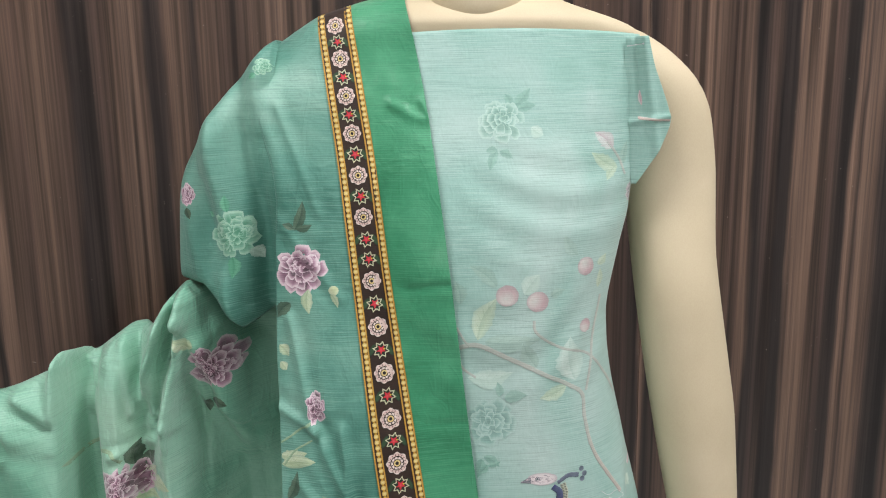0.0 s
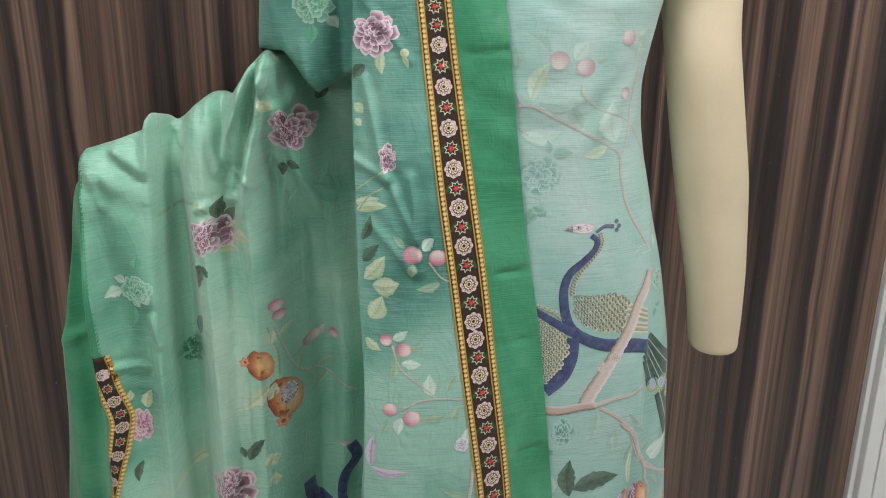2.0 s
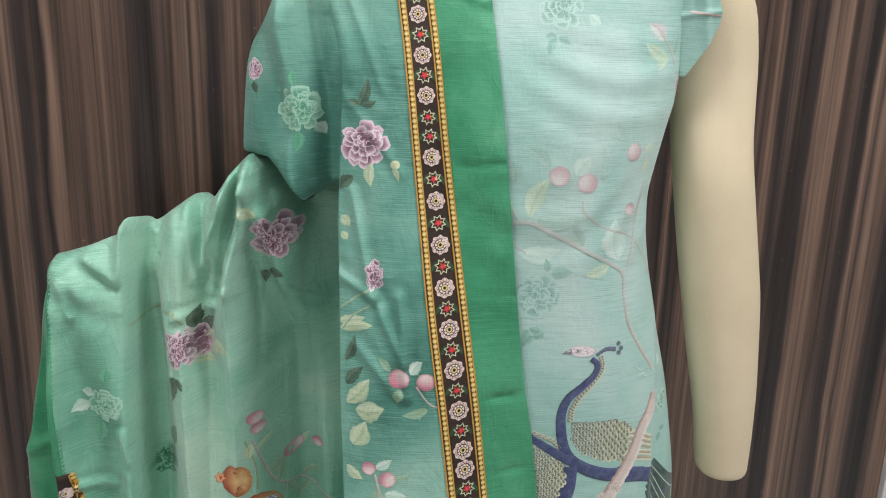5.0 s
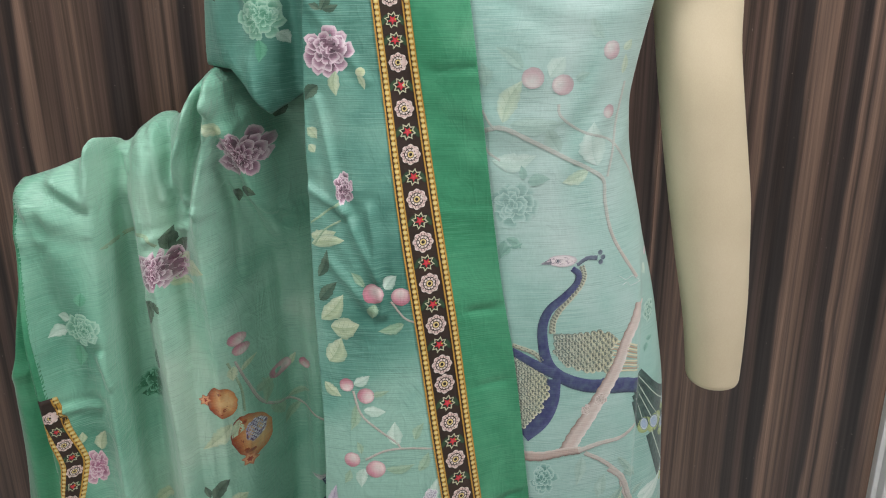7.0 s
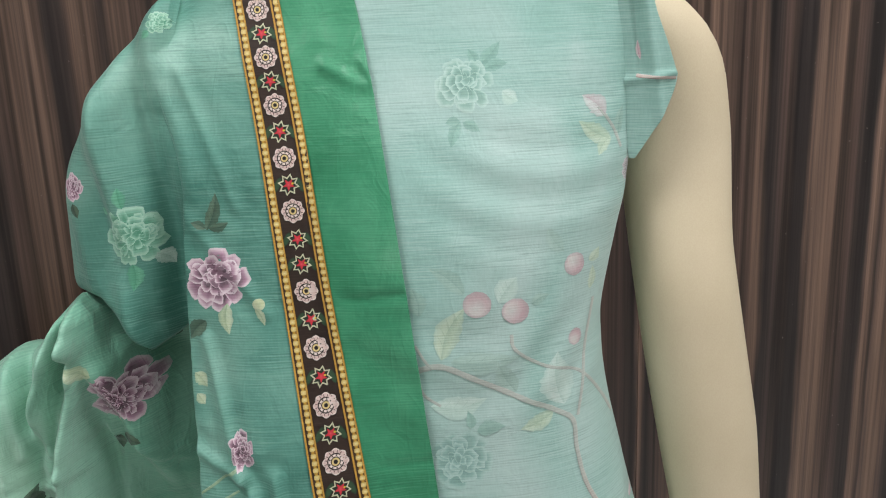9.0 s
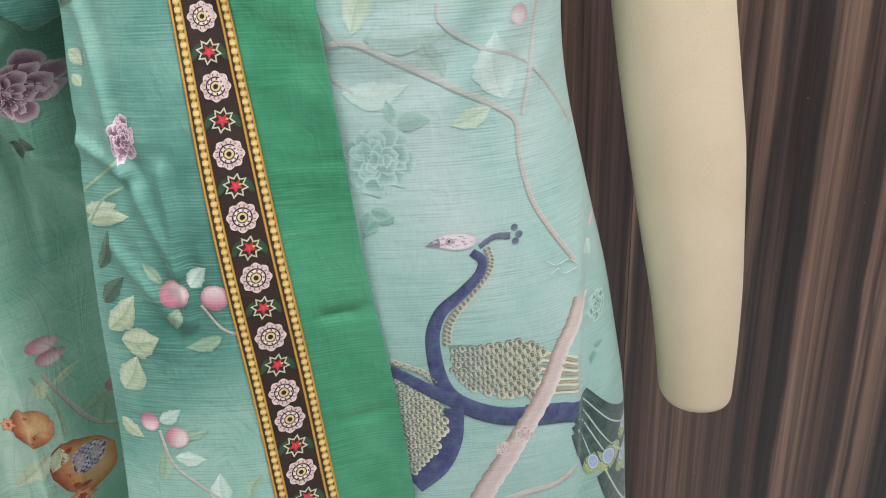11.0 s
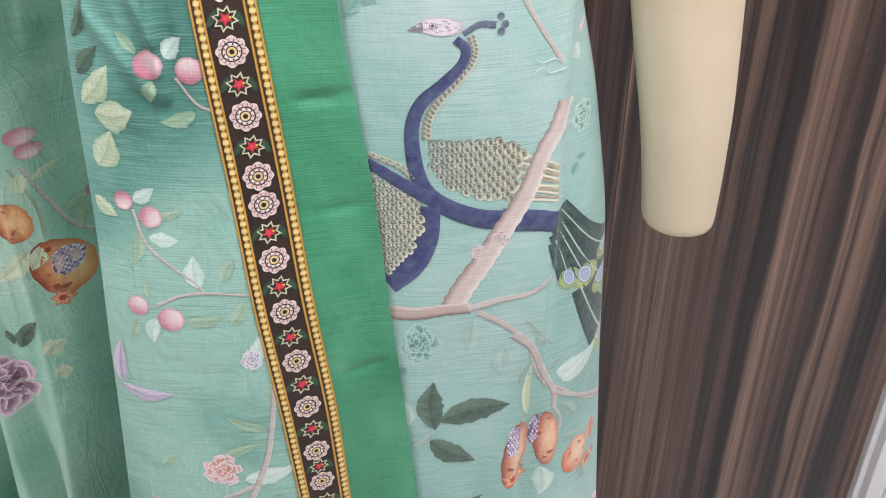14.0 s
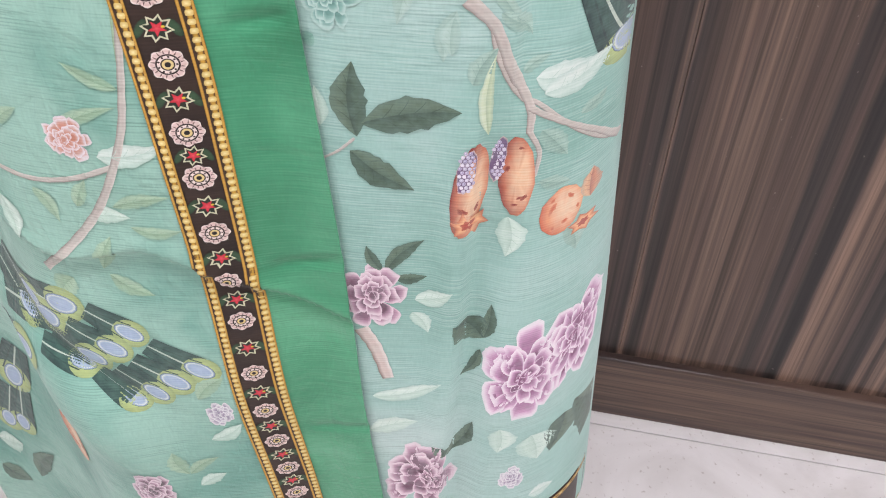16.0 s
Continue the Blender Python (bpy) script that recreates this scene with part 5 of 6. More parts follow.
stem(ON_KURTA, [(0.1217, 0.824), (0.1432, 0.8102), (0.1625, 0.7897), (0.1687, 0.7668), (0.1818, 0.7399), (0.1947, 0.7309), (0.2345, 0.683)], 0.0052, 0.0024, TWIG)
feather(ON_KURTA, (0.1809, 0.8985), (0.23, 0.8363), 0.0113)
feather(ON_KURTA, (0.1807, 0.8911), (0.2292, 0.8071), 0.0127)
feather(ON_KURTA, (0.18, 0.8835), (0.2097, 0.8275), 0.012)
feather(ON_KURTA, (0.1793, 0.8755), (0.1944, 0.8321), 0.0102)
feather(ON_KURTA, (0.204, 0.8233), (0.2333, 0.7456), 0.0131)
leaf(ON_KURTA, (0.1184, 0.8194), (0.1139, 0.7842), 0.013, GREYFAINT)
leaf(ON_KURTA, (0.1454, 0.7943), (0.1392, 0.7635), 0.0127, GREYFAINT)
leaf(ON_KURTA, (0.16, 0.811), (0.1805, 0.7842), 0.0086, GREY)
leaf(ON_KURTA, (0.1884, 0.7502), (0.2245, 0.748), 0.022, PALEWHITE)
rose(ON_KURTA, 0.0776, 0.7965, 0.0214, FADED2, 78, 0.8168)
leaf(ON_KURTA, (0.0674, 0.7737), (0.0587, 0.7685), 0.0096, FADEDLEAF)
leaf(ON_KURTA, (0.0378, 1.0559), (0.0506, 1.0601), 0.0048, FADEDLEAF)
leaf(ON_KURTA, (0.0379, 1.0569), (0.0288, 1.0482), 0.0082, FADEDLEAF)
# kurta
stem(ON_KURTA, [(0.1506, 0.8001), (0.1663, 0.7841), (0.1769, 0.7558), (0.1875, 0.7317), (0.1886, 0.7138)], 0.0076, 0.0038, TWIG)
stem(ON_KURTA, [(0.1875, 0.7317), (0.2065, 0.7168), (0.2252, 0.6983), (0.2368, 0.6783)], 0.004, 0.0027, TWIG)
stem(ON_KURTA, [(0.1885, 0.7154), (0.1952, 0.7), (0.1942, 0.6819)], 0.0032, 0.0024, TWIG)
leaf(ON_KURTA, (0.1437, 0.7677), (0.1447, 0.7911), 0.0114, GREYFAINT)
leaf(ON_KURTA, (0.1562, 0.7491), (0.1683, 0.7727), 0.0135, GREY)
leaf(ON_KURTA, (0.1941, 0.7394), (0.2247, 0.7562), 0.0186, PALEWHITE)
leaf(ON_KURTA, (0.1816, 0.7545), (0.1949, 0.7642), 0.0076, GREY)
leaf(ON_KURTA, (0.2147, 0.7178), (0.2257, 0.7267), 0.01, GREY)
leaf(ON_KURTA, (0.1952, 0.7151), (0.2108, 0.6919), 0.0128, GREY)
leaf(ON_KURTA, (0.1657, 0.7146), (0.1674, 0.7685), 0.0078, CREAM)
leaf(ON_KURTA, (0.1685, 0.7931), (0.1837, 0.7767), 0.0096, GREY)
leaf(ON_KURTA, (0.0898, 0.7105), (0.0884, 0.76), 0.0226, DARKLEAF)
leaf(ON_KURTA, (0.0928, 0.7195), (0.1509, 0.7313), 0.0257, DARKLEAF)
leaf(ON_KURTA, (0.0854, 0.6996), (0.1239, 0.6724), 0.0202, DARKLEAF)
stem(ON_KURTA, [(0.0679, 0.6919), (0.0784, 0.699), (0.0885, 0.7089)], 0.0016, 0.002, TWIGPALE)
leaf(ON_KURTA, (0.0681, 0.7158), (0.0656, 0.742), 0.0112, PALE)
pomegranate(ON_KURTA, 0.1590, 0.674, 0.0128, 0.0365, -8, RED_FRUIT, 98)
pomegranate(ON_KURTA, 0.184, 0.682, 0.0118, 0.0300, 4, RED_FRUIT, 99)
crown(ON_KURTA, 0.158, 0.6475, 0.0112, ORANGE)
seeds(ON_KURTA, 0.1560, 0.6895, 0.0062, 0.0165, 101)
seeds(ON_KURTA, 0.1722, 0.696, 0.0046, 0.0175, 102)
pomegranate(ON_KURTA, 0.2130, 0.6480, 0.0185, 0.0190, 0, PALE_FRUIT, 103)
leaf(ON_KURTA, (0.2276, 0.6474), (0.2266, 0.6711), 0.0112, ORANGE)
crown(ON_KURTA, 0.2262, 0.6285, 0.0085, ORANGE)
leaf(ON_KURTA, (0.1975, 0.6779), (0.2148, 0.6704), 0.0103, GREY)
leaf(ON_KURTA, (0.2177, 0.6316), (0.2246, 0.6068), 0.0108, GREY)
leaf(ON_KURTA, (0.1809, 0.6503), (0.1818, 0.6162), 0.0205, PALE)
rose(ON_KURTA, 0.0961, 0.5769, 0.0352, PURPLE, 109, 0.7279)
leaf(ON_KURTA, (0.1048, 0.6004), (0.1307, 0.6315), 0.0116, DARKLEAF)
leaf(ON_KURTA, (0.1026, 0.6023), (0.0927, 0.6239), 0.0088, DARKLEAF)
leaf(ON_KURTA, (0.1115, 0.5953), (0.1327, 0.5991), 0.0099, DARKLEAF)
leaf(ON_KURTA, (0.1249, 0.5756), (0.1515, 0.5869), 0.0165, PALE)
leaf(ON_KURTA, (0.123, 0.5631), (0.1346, 0.5439), 0.0139, PALE)
stem(ON_KURTA, [(0.0874, 0.5448), (0.0973, 0.5251), (0.1063, 0.4921)], 0.0092, 0.0072, BRANCH)
leaf(ON_KURTA, (0.0942, 0.4701), (0.1469, 0.4911), 0.0164, PALE)
leaf(ON_KURTA, (0.091, 0.4268), (0.1288, 0.4406), 0.0194, PALE)
leaf(ON_KURTA, (0.1724, 0.534), (0.1527, 0.5529), 0.0279, DARKLEAF)
leaf(ON_KURTA, (0.1724, 0.534), (0.176, 0.5694), 0.0121, DARKLEAF)
leaf(ON_KURTA, (0.1706, 0.5209), (0.1562, 0.4892), 0.0086, DARKLEAF)
rose(ON_KURTA, 0.2350, 0.5130, 0.0560, PURPLEBIG, 121, .80)
rose(ON_KURTA, 0.2065, 0.4960, 0.0600, PURPLEBIG, 122, 0.72)
leaf(ON_KURTA, (0.2393, 0.4232), (0.2331, 0.383), 0.0246, DARKLEAF)
leaf(ON_KURTA, (0.2449, 0.4294), (0.2549, 0.3622), 0.0189, DARKLEAF)
leaf(ON_KURTA, (0.1931, 0.4338), (0.1931, 0.4034), 0.0234, PALE)
leaf(ON_KURTA, (0.2172, 0.4172), (0.2245, 0.3815), 0.0281, PALE)
rose(ON_KURTA, 0.1345, 0.3660, 0.0500, PURPLE, 127, 0.8)
leaf(ON_KURTA, (0.1523, 0.394), (0.1696, 0.4347), 0.0143, DARKLEAF)
leaf(ON_KURTA, (0.1514, 0.3954), (0.141, 0.4117), 0.0095, DARKLEAF)
rose(ON_KURTA, 0.2071, 0.3643, 0.0182, PALEROSE, 130, 0.7404)
leaf(ON_KURTA, (0.2231, 0.3295), (0.2408, 0.3311), 0.0173, PALEWHITE)
# front fall
rose(ON_FRONT, -0.1378, 1.2466, 0.0265, PURPLE, 132, 1.0338)
leaf(ON_FRONT, (-0.1428, 1.2839), (-0.1349, 1.3111), 0.0107, DARKLEAF)
leaf(ON_FRONT, (-0.1434, 1.2849), (-0.1542, 1.2901), 0.0062, DARKLEAF)
leaf(ON_FRONT, (-0.1412, 1.2849), (-0.126, 1.289), 0.0075, DARKLEAF)
leaf(ON_FRONT, (-0.1487, 1.215), (-0.1629, 1.2001), 0.0123, DARKLEAF)
leaf(ON_FRONT, (-0.1304, 1.2287), (-0.1302, 1.2056), 0.0121, CREAM)
leaf(ON_FRONT, (-0.1085, 1.2251), (-0.1023, 1.2118), 0.0068, CREAM)
fruit(ON_FRONT, -0.1062, 1.228, 0.0048, CREAMFLAT)
leaf(ON_FRONT, (-0.1606, 1.1744), (-0.1509, 1.1646), 0.011, CREAM)
leaf(ON_FRONT, (-0.1594, 1.1589), (-0.1533, 1.1513), 0.0087, CREAM)
# front fall
rose(ON_FRONT, -0.1246, 1.1195, 0.0177, PURPLE, 142, 0.6344)
leaf(ON_FRONT, (-0.1602, 1.0718), (-0.1332, 1.0779), 0.0139, CREAM)
stem(ON_FRONT, [(-0.1621, 1.0824), (-0.1445, 1.0949), (-0.1282, 1.1067)], 0.0018, 0.0024, OLIVE)
# front fall
leaf(ON_FRONT, (-0.1515, 1.0097), (-0.1335, 1.0292), 0.0118, DARKLEAF)
leaf(ON_FRONT, (-0.1523, 1.0331), (-0.1433, 1.0596), 0.0104, DARKLEAF)
leaf(ON_FRONT, (-0.1504, 0.9905), (-0.1275, 1.0174), 0.0181, CREAM)
leaf(ON_FRONT, (-0.1411, 0.9845), (-0.1117, 0.9885), 0.023, CREAM)
leaf(ON_FRONT, (-0.1432, 0.9484), (-0.1305, 0.9739), 0.0222, CREAM)
leaf(ON_FRONT, (-0.1587, 1.0644), (-0.1248, 1.0699), 0.0134, CREAM)
stem(ON_FRONT, [(-0.1561, 1.064), (-0.144, 1.0799), (-0.1285, 1.088)], 0.0019, 0.0016, OLIVE)
leaf(ON_FRONT, (-0.1059, 1.0255), (-0.1188, 1.0396), 0.008, OLIVE)
leaf(ON_FRONT, (-0.0961, 1.009), (-0.0987, 0.9946), 0.0116, OLIVE)
leaf(ON_FRONT, (-0.0679, 0.9895), (-0.0934, 0.9824), 0.0105, OLIVE)
stem(ON_FRONT, [(-0.0801, 1.0117), (-0.0671, 0.9958), (-0.0561, 0.9903)], 0.0021, 0.0018, TWIG)
leaf(ON_FRONT, (-0.0859, 1.0242), (-0.0742, 1.0375), 0.013, PALE)
fruit(ON_FRONT, -0.0972, 1.0196, 0.0104, CHERRY)
fruit(ON_FRONT, -0.0703, 1.0167, 0.0096, CHERRY)
leaf(ON_FRONT, (-0.1492, 0.9268), (-0.132, 0.9141), 0.0112, CREAM)
leaf(ON_FRONT, (-0.1174, 0.9063), (-0.123, 0.8802), 0.0104, OLIVE)
leaf(ON_FRONT, (-0.1011, 0.9163), (-0.0837, 0.9212), 0.0067, OLIVE)
leaf(ON_FRONT, (-0.1192, 0.9269), (-0.1027, 0.9369), 0.0104, PALE)
leaf(ON_FRONT, (-0.1093, 0.9015), (-0.0871, 0.9), 0.0114, PALE)
stem(ON_FRONT, [(-0.1201, 0.9207), (-0.1124, 0.8976), (-0.0968, 0.8831), (-0.0785, 0.8696), (-0.0725, 0.8622)], 0.0024, 0.002, TWIG)
fruit(ON_FRONT, -0.1266, 0.9262, 0.0073, CHERRY)
fruit(ON_FRONT, -0.1073, 0.9161, 0.0086, CHERRY)
leaf(ON_FRONT, (-0.0759, 0.8657), (-0.0784, 0.8896), 0.0153, PALE)
leaf(ON_FRONT, (-0.0585, 0.8706), (-0.0491, 0.8873), 0.0098, OLIVE)
leaf(ON_FRONT, (-0.0548, 0.8367), (-0.0452, 0.8563), 0.0119, OLIVE)
stem(ON_FRONT, [(-0.1087, 0.8508), (-0.0881, 0.86), (-0.065, 0.8619), (-0.0366, 0.8591)], 0.0024, 0.002, TWIG)
leaf(ON_FRONT, (-0.1102, 0.8413), (-0.1134, 0.821), 0.0127, PALE)
leaf(ON_FRONT, (-0.1127, 0.857), (-0.1168, 0.8689), 0.0074, OLIVE)
leaf(ON_FRONT, (-0.0882, 0.8407), (-0.0587, 0.8448), 0.0097, OLIVE)
leaf(ON_FRONT, (-0.1245, 0.8392), (-0.1305, 0.8245), 0.0082, OLIVE)
fruit(ON_FRONT, -0.1223, 0.8502, 0.0083, CHERRY)
fruit(ON_FRONT, -0.0984, 0.8408, 0.0099, CHERRY)
leaf(ON_FRONT, (-0.145, 0.7832), (-0.14, 0.8209), 0.0132, LILAC)
leaf(ON_FRONT, (-0.1453, 0.7813), (-0.1022, 0.7786), 0.0122, LILAC)
rose(ON_FRONT, -0.0431, 0.8074, 0.0099, PALEROSE, 179, 0.8541)
leaf(ON_FRONT, (-0.0418, 0.8023), (-0.0306, 0.8302), 0.0131, PALE)
stem(ON_FRONT, [(-0.0295, 0.7976), (-0.0315, 0.7714), (-0.0319, 0.7453)], 0.0022, 0.0027, OLIVE)
# front fall
leaf(ON_FRONT, (-0.0357, 0.7434), (-0.067, 0.7575), 0.0096, OLIVE)
leaf(ON_FRONT, (-0.0838, 0.7086), (-0.0391, 0.7318), 0.0106, OLIVE)
leaf(ON_FRONT, (-0.0713, 0.6512), (-0.0444, 0.6529), 0.0124, PALE)
leaf(ON_FRONT, (-0.1064, 0.6681), (-0.093, 0.6435), 0.0107, OLIVE)
leaf(ON_FRONT, (-0.078, 0.6582), (-0.0687, 0.6791), 0.0108, OLIVE)
leaf(ON_FRONT, (-0.0545, 0.6605), (-0.0182, 0.6699), 0.0104, OLIVE)
leaf(ON_FRONT, (-0.0457, 0.6456), (-0.0136, 0.6442), 0.01, OLIVE)
leaf(ON_FRONT, (-0.0744, 0.6045), (-0.0606, 0.6368), 0.0126, OLIVE)
leaf(ON_FRONT, (-0.1398, 0.6524), (-0.1304, 0.6212), 0.0197, PALE)
leaf(ON_FRONT, (-0.1203, 0.7105), (-0.1028, 0.7237), 0.0093, OLIVE)
stem(ON_FRONT, [(-0.1345, 0.6783), (-0.1037, 0.6749), (-0.0763, 0.6791), (-0.0465, 0.6915)], 0.0035, 0.004, TWIG)
stem(ON_FRONT, [(-0.0271, 0.7971), (-0.0328, 0.7465), (-0.0405, 0.7095), (-0.0615, 0.6622), (-0.0877, 0.6276), (-0.1186, 0.5973)], 0.0037, 0.0068, TWIG)
rose(ON_FRONT, -0.0725, 0.7075, 0.0184, ORANGELILAC, 194, 0.9132)
leaf(ON_FRONT, (-0.0569, 0.6969), (-0.0149, 0.707), 0.0163, PALEWHITE)
leaf(ON_FRONT, (-0.071, 0.6), (-0.0427, 0.5841), 0.0145, OLIVE)
leaf(ON_FRONT, (-0.0988, 0.593), (-0.1119, 0.5747), 0.02, OLIVE)
feather(ON_FRONT, (-0.2100, 0.5480), (-0.1600, 0.5330), 0.0170)
feather(ON_FRONT, (-0.2020, 0.5620), (-0.1480, 0.5540), 0.0170)
feather(ON_FRONT, (-0.1813, 0.5571), (-0.1085, 0.5656), 0.0184)
feather(ON_FRONT, (-0.2016, 0.5256), (-0.1289, 0.5461), 0.0207)
feather(ON_FRONT, (-0.2325, 0.4623), (-0.173, 0.4934), 0.0216)
feather(ON_FRONT, (-0.0965, 0.5642), (-0.0635, 0.5453), 0.0143)
feather(ON_FRONT, (-0.1146, 0.5471), (-0.078, 0.529), 0.0152)
feather(ON_FRONT, (-0.136, 0.5304), (-0.0966, 0.517), 0.0167)
feather(ON_FRONT, (-0.148, 0.5142), (-0.1072, 0.5076), 0.0145)
feather(ON_FRONT, (-0.0554, 0.5361), (-0.0181, 0.5106), 0.015)
feather(ON_FRONT, (-0.0693, 0.5197), (-0.0373, 0.4981), 0.0154)
feather(ON_FRONT, (-0.0832, 0.5099), (-0.0536, 0.4848), 0.0143)
feather(ON_FRONT, (-0.0993, 0.5018), (-0.071, 0.477), 0.0135)
feather(ON_FRONT, (-0.2541, 0.4114), (-0.2769, 0.3562), 0.0237)
feather(ON_FRONT, (-0.2891, 0.3382), (-0.3215, 0.2628), 0.0199)
feather(ON_FRONT, (-0.2734, 0.3448), (-0.2988, 0.2686), 0.0196)
pomegranate(ON_FRONT, -0.1900, 0.346, 0.0250, 0.027, 10, PALE_FRUIT, 212)
crown(ON_FRONT, -0.1700, 0.350, 0.0100, ORANGE)
leaf(ON_FRONT, (-0.0268, 0.481), (-0.0065, 0.5045), 0.0154, OLIVE)
rose(ON_FRONT, -0.0135, 0.4637, 0.016, PALEROSE, 215, 0.7)
leaf(ON_FRONT, (-0.0237, 0.431), (0.0001, 0.4496), 0.0149, PALE)
leaf(ON_FRONT, (-0.0463, 0.3871), (-0.0548, 0.4177), 0.0143, OLIVE)
leaf(ON_FRONT, (-0.0454, 0.3872), (-0.0216, 0.4083), 0.0119, OLIVE)
leaf(ON_FRONT, (-0.0399, 0.3695), (-0.0184, 0.3859), 0.0135, PALE)
rose(ON_FRONT, -0.0772, 0.3667, 0.0299, PURPLE, 220, 0.7)
leaf(ON_FRONT, (-0.351, 0.2202), (-0.3181, 0.2226), 0.0359, PALE)
leaf(ON_FRONT, (-0.3672, 0.164), (-0.334, 0.1434), 0.0352, DARKLEAF)
leaf(ON_FRONT, (-0.3147, 0.1636), (-0.2681, 0.237), 0.0255, DARKLEAF)
# arm fall
rose(ON_ARM, -0.2389, 1.138, 0.0290, PURPLE, 224, 1.05)
leaf(ON_ARM, (-0.2146, 1.1652), (-0.2071, 1.1868), 0.0149, DARKLEAF)
leaf(ON_ARM, (-0.2494, 1.0969), (-0.2535, 1.0787), 0.0123, DARKLEAF)
leaf(ON_ARM, (-0.2461, 1.0976), (-0.2297, 1.092), 0.0111, DARKLEAF)
leaf(ON_ARM, (-0.2527, 1.1643), (-0.2716, 1.1742), 0.0151, CREAM)
rose(ON_ARM, -0.3346, 1.0172, 0.0272, PURPLE, 229, 1.1)
leaf(ON_ARM, (-0.3256, 1.0344), (-0.3206, 1.0601), 0.0136, DARKLEAF)
leaf(ON_ARM, (-0.324, 1.0282), (-0.3066, 1.0465), 0.0139, DARKLEAF)
leaf(ON_ARM, (-0.3231, 1.0084), (-0.2872, 1.0113), 0.0219, CREAM)
leaf(ON_ARM, (-0.3271, 0.9998), (-0.3041, 0.9937), 0.0136, CREAM)
leaf(ON_ARM, (-0.3217, 1.0162), (-0.3037, 1.033), 0.0148, CREAM)
stem(ON_ARM, [(-0.3899, 1.0419), (-0.348, 1.0565), (-0.3339, 1.0435)], 0.0045, 0.003, OLIVE)
leaf(ON_ARM, (-0.3416, 0.9841), (-0.3354, 0.9708), 0.0079, DARKLEAF)
leaf(ON_ARM, (-0.3424, 0.9828), (-0.35, 0.9534), 0.0136, DARKLEAF)
leaf(ON_ARM, (-0.343, 0.9841), (-0.3582, 0.9691), 0.0085, DARKLEAF)
rose(ON_ARM, -0.4140, 0.9594, 0.0235, MINTROSE, 239, 0.85)
leaf(ON_ARM, (-0.4116, 0.9872), (-0.4087, 1.0026), 0.0129, MINTLEAF)
leaf(ON_ARM, (-0.4211, 0.9406), (-0.4253, 0.9129), 0.0146, MINTLEAF)
leaf(ON_ARM, (-0.4307, 0.9601), (-0.4492, 0.9533), 0.0147, PALE)
leaf(ON_ARM, (-0.4266, 0.9714), (-0.4389, 0.9755), 0.0121, PALE)
rose(ON_ARM, -0.3730, 0.8587, 0.0228, DARKMINT, 244, 0.8652)
leaf(ON_ARM, (-0.3647, 0.8795), (-0.3541, 0.9096), 0.0145, DARKMINTLEAF)
leaf(ON_ARM, (-0.3784, 0.8493), (-0.3824, 0.8415), 0.0141, DARKMINTLEAF)
pomegranate(ON_ARM, -0.2879, 0.8456, 0.0160, 0.0205, 15, ORANGE_FRUIT, 247)
crown(ON_ARM, -0.3063, 0.8503, 0.0075, ORANGE)
pomegranate(ON_ARM, -0.2628, 0.7921, 0.0190, 0.0300, 12, ORANGE_FRUIT, 249)
seeds(ON_ARM, -0.2575, 0.7972, 0.0095, 0.0145, 250)
crown(ON_ARM, -0.2652, 0.7612, 0.0096, ORANGE)
leaf(ON_ARM, (-0.2799, 0.815), (-0.314, 0.7866), 0.0196, CREAM)
leaf(ON_ARM, (-0.272, 0.818), (-0.282, 0.7951), 0.0135, CREAM)
stem(ON_ARM, [(-0.2769, 0.8958), (-0.267, 0.8596), (-0.2655, 0.8269)], 0.0025, 0.0025, OLIVE)
stem(ON_ARM, [(-0.2697, 0.8949), (-0.2600, 0.8600), (-0.2466, 0.8201), (-0.2160, 0.7930), (-0.1778, 0.7660)], 0.0022, 0.0030, TWIG)
stem(ON_ARM, [(-0.2466, 0.8201), (-0.2440, 0.8420), (-0.2351, 0.8501)], 0.0016, 0.0014, OLIVE)
leaf(ON_ARM, (-0.2470, 0.8210), (-0.2490, 0.8560), 0.0100, OLIVE)
leaf(ON_ARM, (-0.2300, 0.8040), (-0.2010, 0.8130), 0.0100, OLIVE)
leaf(ON_ARM, (-0.2420, 0.8150), (-0.2330, 0.7880), 0.0110, OLIVE)
leaf(ON_ARM, (-0.2160, 0.7930), (-0.2330, 0.7720), 0.0120, OLIVE)
leaf(ON_ARM, (-0.2650, 0.8800), (-0.2510, 0.8920), 0.0070, CREAM)
leaf(ON_ARM, (-0.2240, 0.8480), (-0.2170, 0.8640), 0.0080, CREAM)
leaf(ON_ARM, (-0.2533, 0.8425), (-0.2385, 0.8511), 0.0159, OLIVE)
fruit(ON_ARM, -0.2667, 0.9213, 0.0084, CHERRY)
fruit(ON_ARM, -0.2639, 0.9076, 0.0077, CHERRY)
leaf(ON_ARM, (-0.2715, 0.8893), (-0.2736, 0.8707), 0.0114, CREAM)
fruit(ON_ARM, -0.2335, 0.8521, 0.0098, CHERRY)
fruit(ON_ARM, -0.2067, 0.8508, 0.0078, CHERRY)
rose(ON_ARM, -0.4263, 0.7852, 0.0253, PINKROSE, 262, 0.5653)
leaf(ON_ARM, (-0.4198, 0.8054), (-0.4117, 0.8308), 0.0142, CREAM)
leaf(ON_ARM, (-0.4294, 0.7365), (-0.4363, 0.7084), 0.009, DARKLEAF)
leaf(ON_ARM, (-0.4386, 0.8197), (-0.4344, 0.8333), 0.0097, CREAM)
rose(ON_ARM, -0.3305, 0.6773, 0.0386, PURPLE, 266, 0.8812)
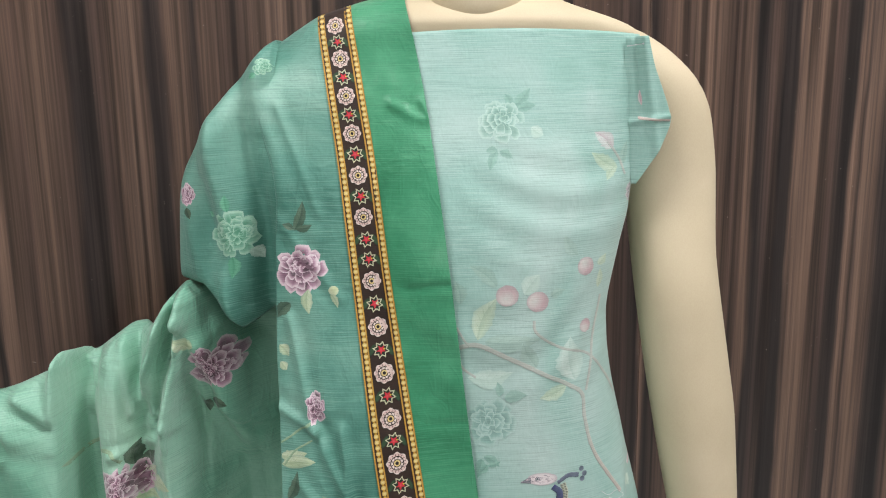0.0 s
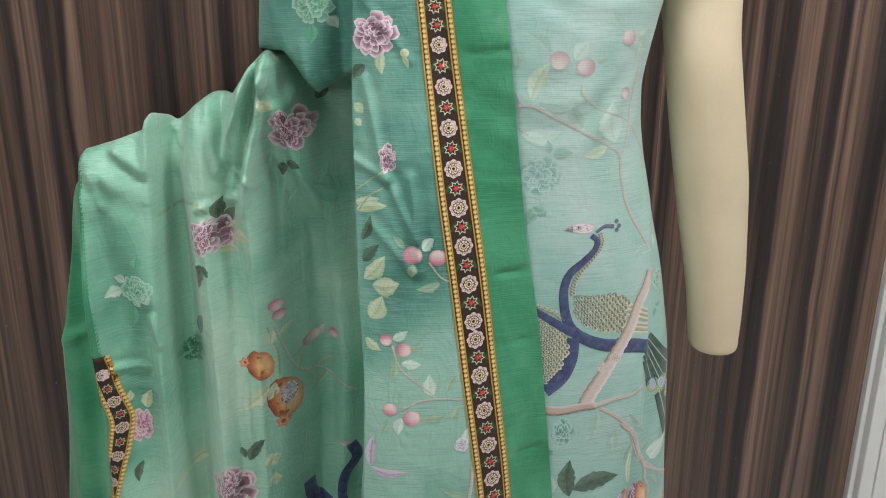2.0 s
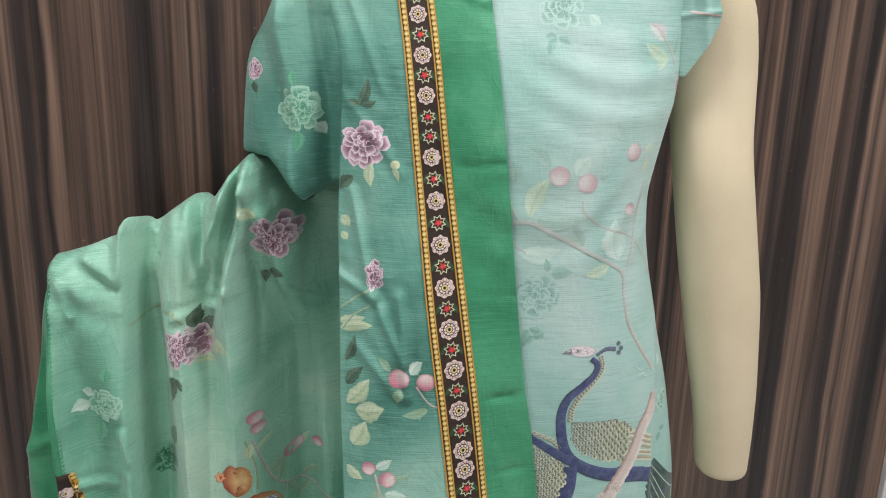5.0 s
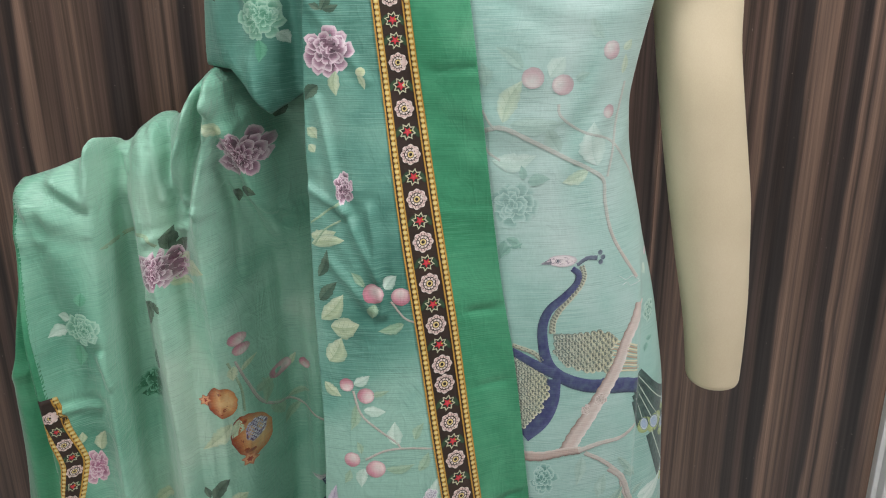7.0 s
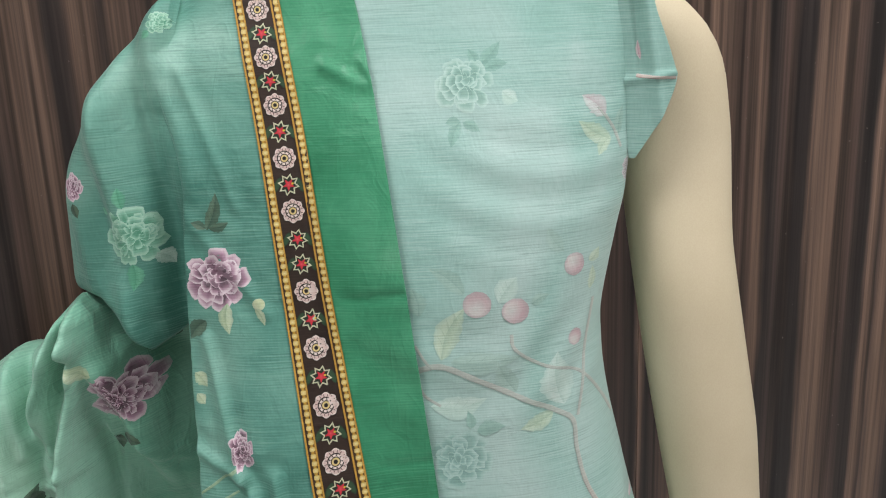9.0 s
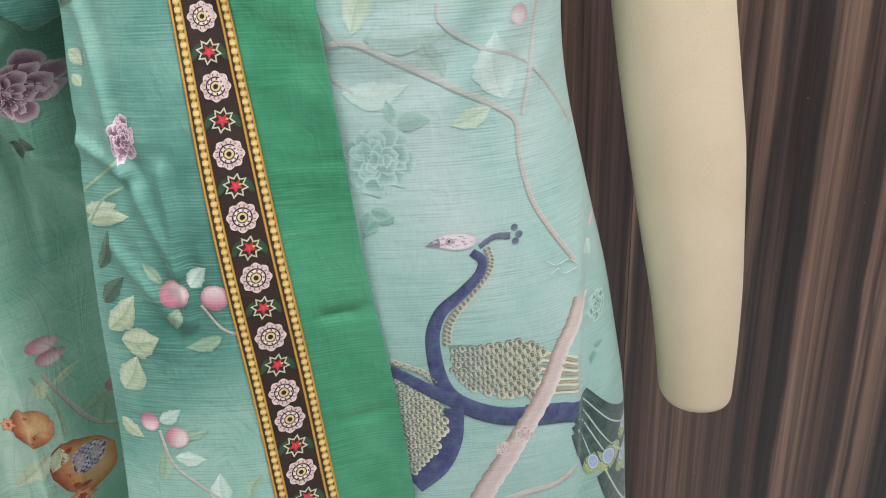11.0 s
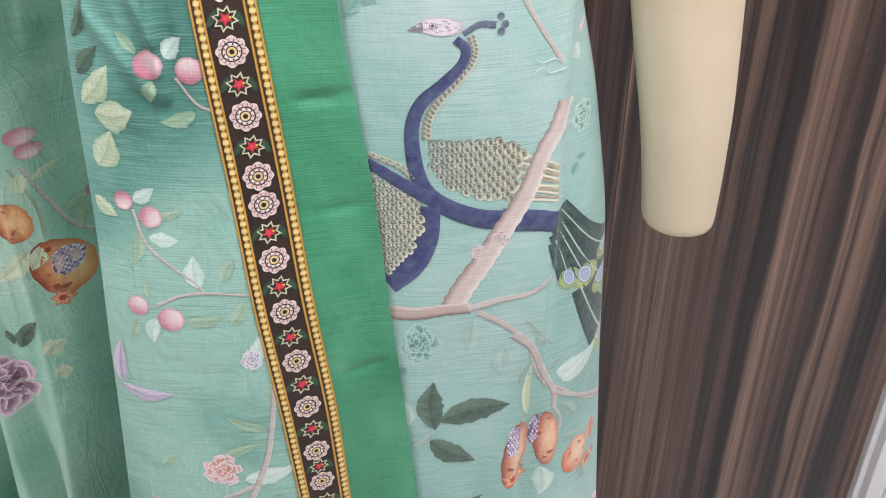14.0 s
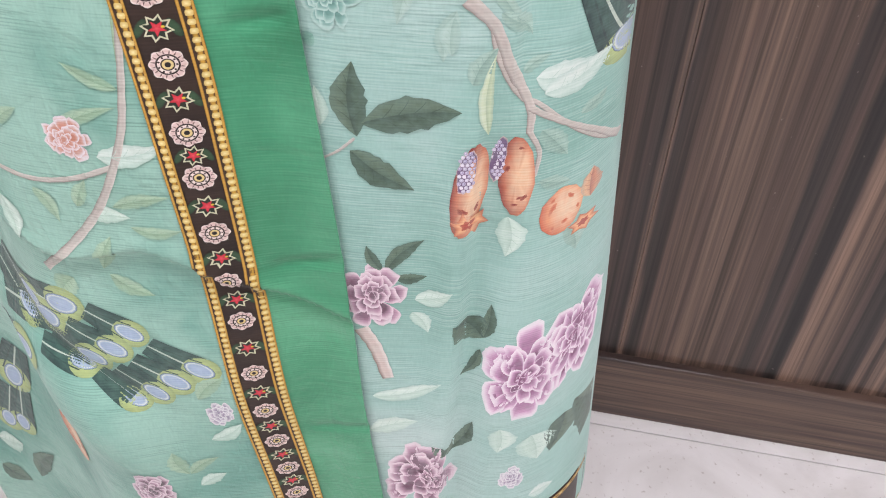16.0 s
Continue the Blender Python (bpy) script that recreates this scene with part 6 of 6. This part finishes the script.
leaf(ON_ARM, (-0.3081, 0.7155), (-0.2867, 0.7441), 0.0151, DARKLEAF)
leaf(ON_ARM, (-0.3122, 0.7187), (-0.317, 0.7351), 0.0093, DARKLEAF)
leaf(ON_ARM, (-0.2872, 0.7064), (-0.2696, 0.7168), 0.0193, CREAM)
leaf(ON_ARM, (-0.2832, 0.6824), (-0.2696, 0.683), 0.0177, CREAM)
leaf(ON_ARM, (-0.3683, 0.7053), (-0.3938, 0.6944), 0.019, CREAM)
stem(ON_ARM, [(-0.1866, 0.685), (-0.1797, 0.6603), (-0.1956, 0.6362), (-0.2013, 0.6042), (-0.1945, 0.5693)], 0.0116, 0.0098, NAVY)
stem(ON_ARM, [(-0.2424, 0.6454), (-0.2388, 0.6177), (-0.2189, 0.5928), (-0.2039, 0.5695)], 0.0101, 0.0121, NAVY)
leaf(ON_ARM, (-0.1791, 0.6826), (-0.207, 0.6906), 0.0099, HEAD)
# shoulder fall
rose(ON_SHOULDER, -0.2049, 1.2781, 0.0255, MINTROSE, 275, 1.0429)
leaf(ON_SHOULDER, (-0.2089, 1.3001), (-0.2111, 1.3165), 0.0089, MINTLEAF)
leaf(ON_SHOULDER, (-0.2238, 1.2955), (-0.2301, 1.2988), 0.0069, MINTLEAF)
leaf(ON_SHOULDER, (-0.207, 1.2557), (-0.2089, 1.2342), 0.0123, MINTLEAF)
leaf(ON_SHOULDER, (-0.1908, 1.2618), (-0.1801, 1.2505), 0.0127, PALE)
rose(ON_SHOULDER, -0.2522, 1.315, 0.013, PURPLE, 280, 0.682)
leaf(ON_SHOULDER, (-0.2533, 1.3024), (-0.2502, 1.2914), 0.0074, DARKLEAF)
rose(ON_SHOULDER, -0.1731, 1.4367, 0.0095, MINTROSE, 282, 1.0123)
leaf(ON_SHOULDER, (-0.1793, 1.4305), (-0.1856, 1.4253), 0.0064, MINTLEAF)
stem(ON_CAP, [(.190, 1.383), (.205, 1.381), (.222, 1.380)], .0022, .0018, BRANCH)
leaf(ON_CAP, (.1935, 1.395), (.1915, 1.41), .004, PINKBUD)
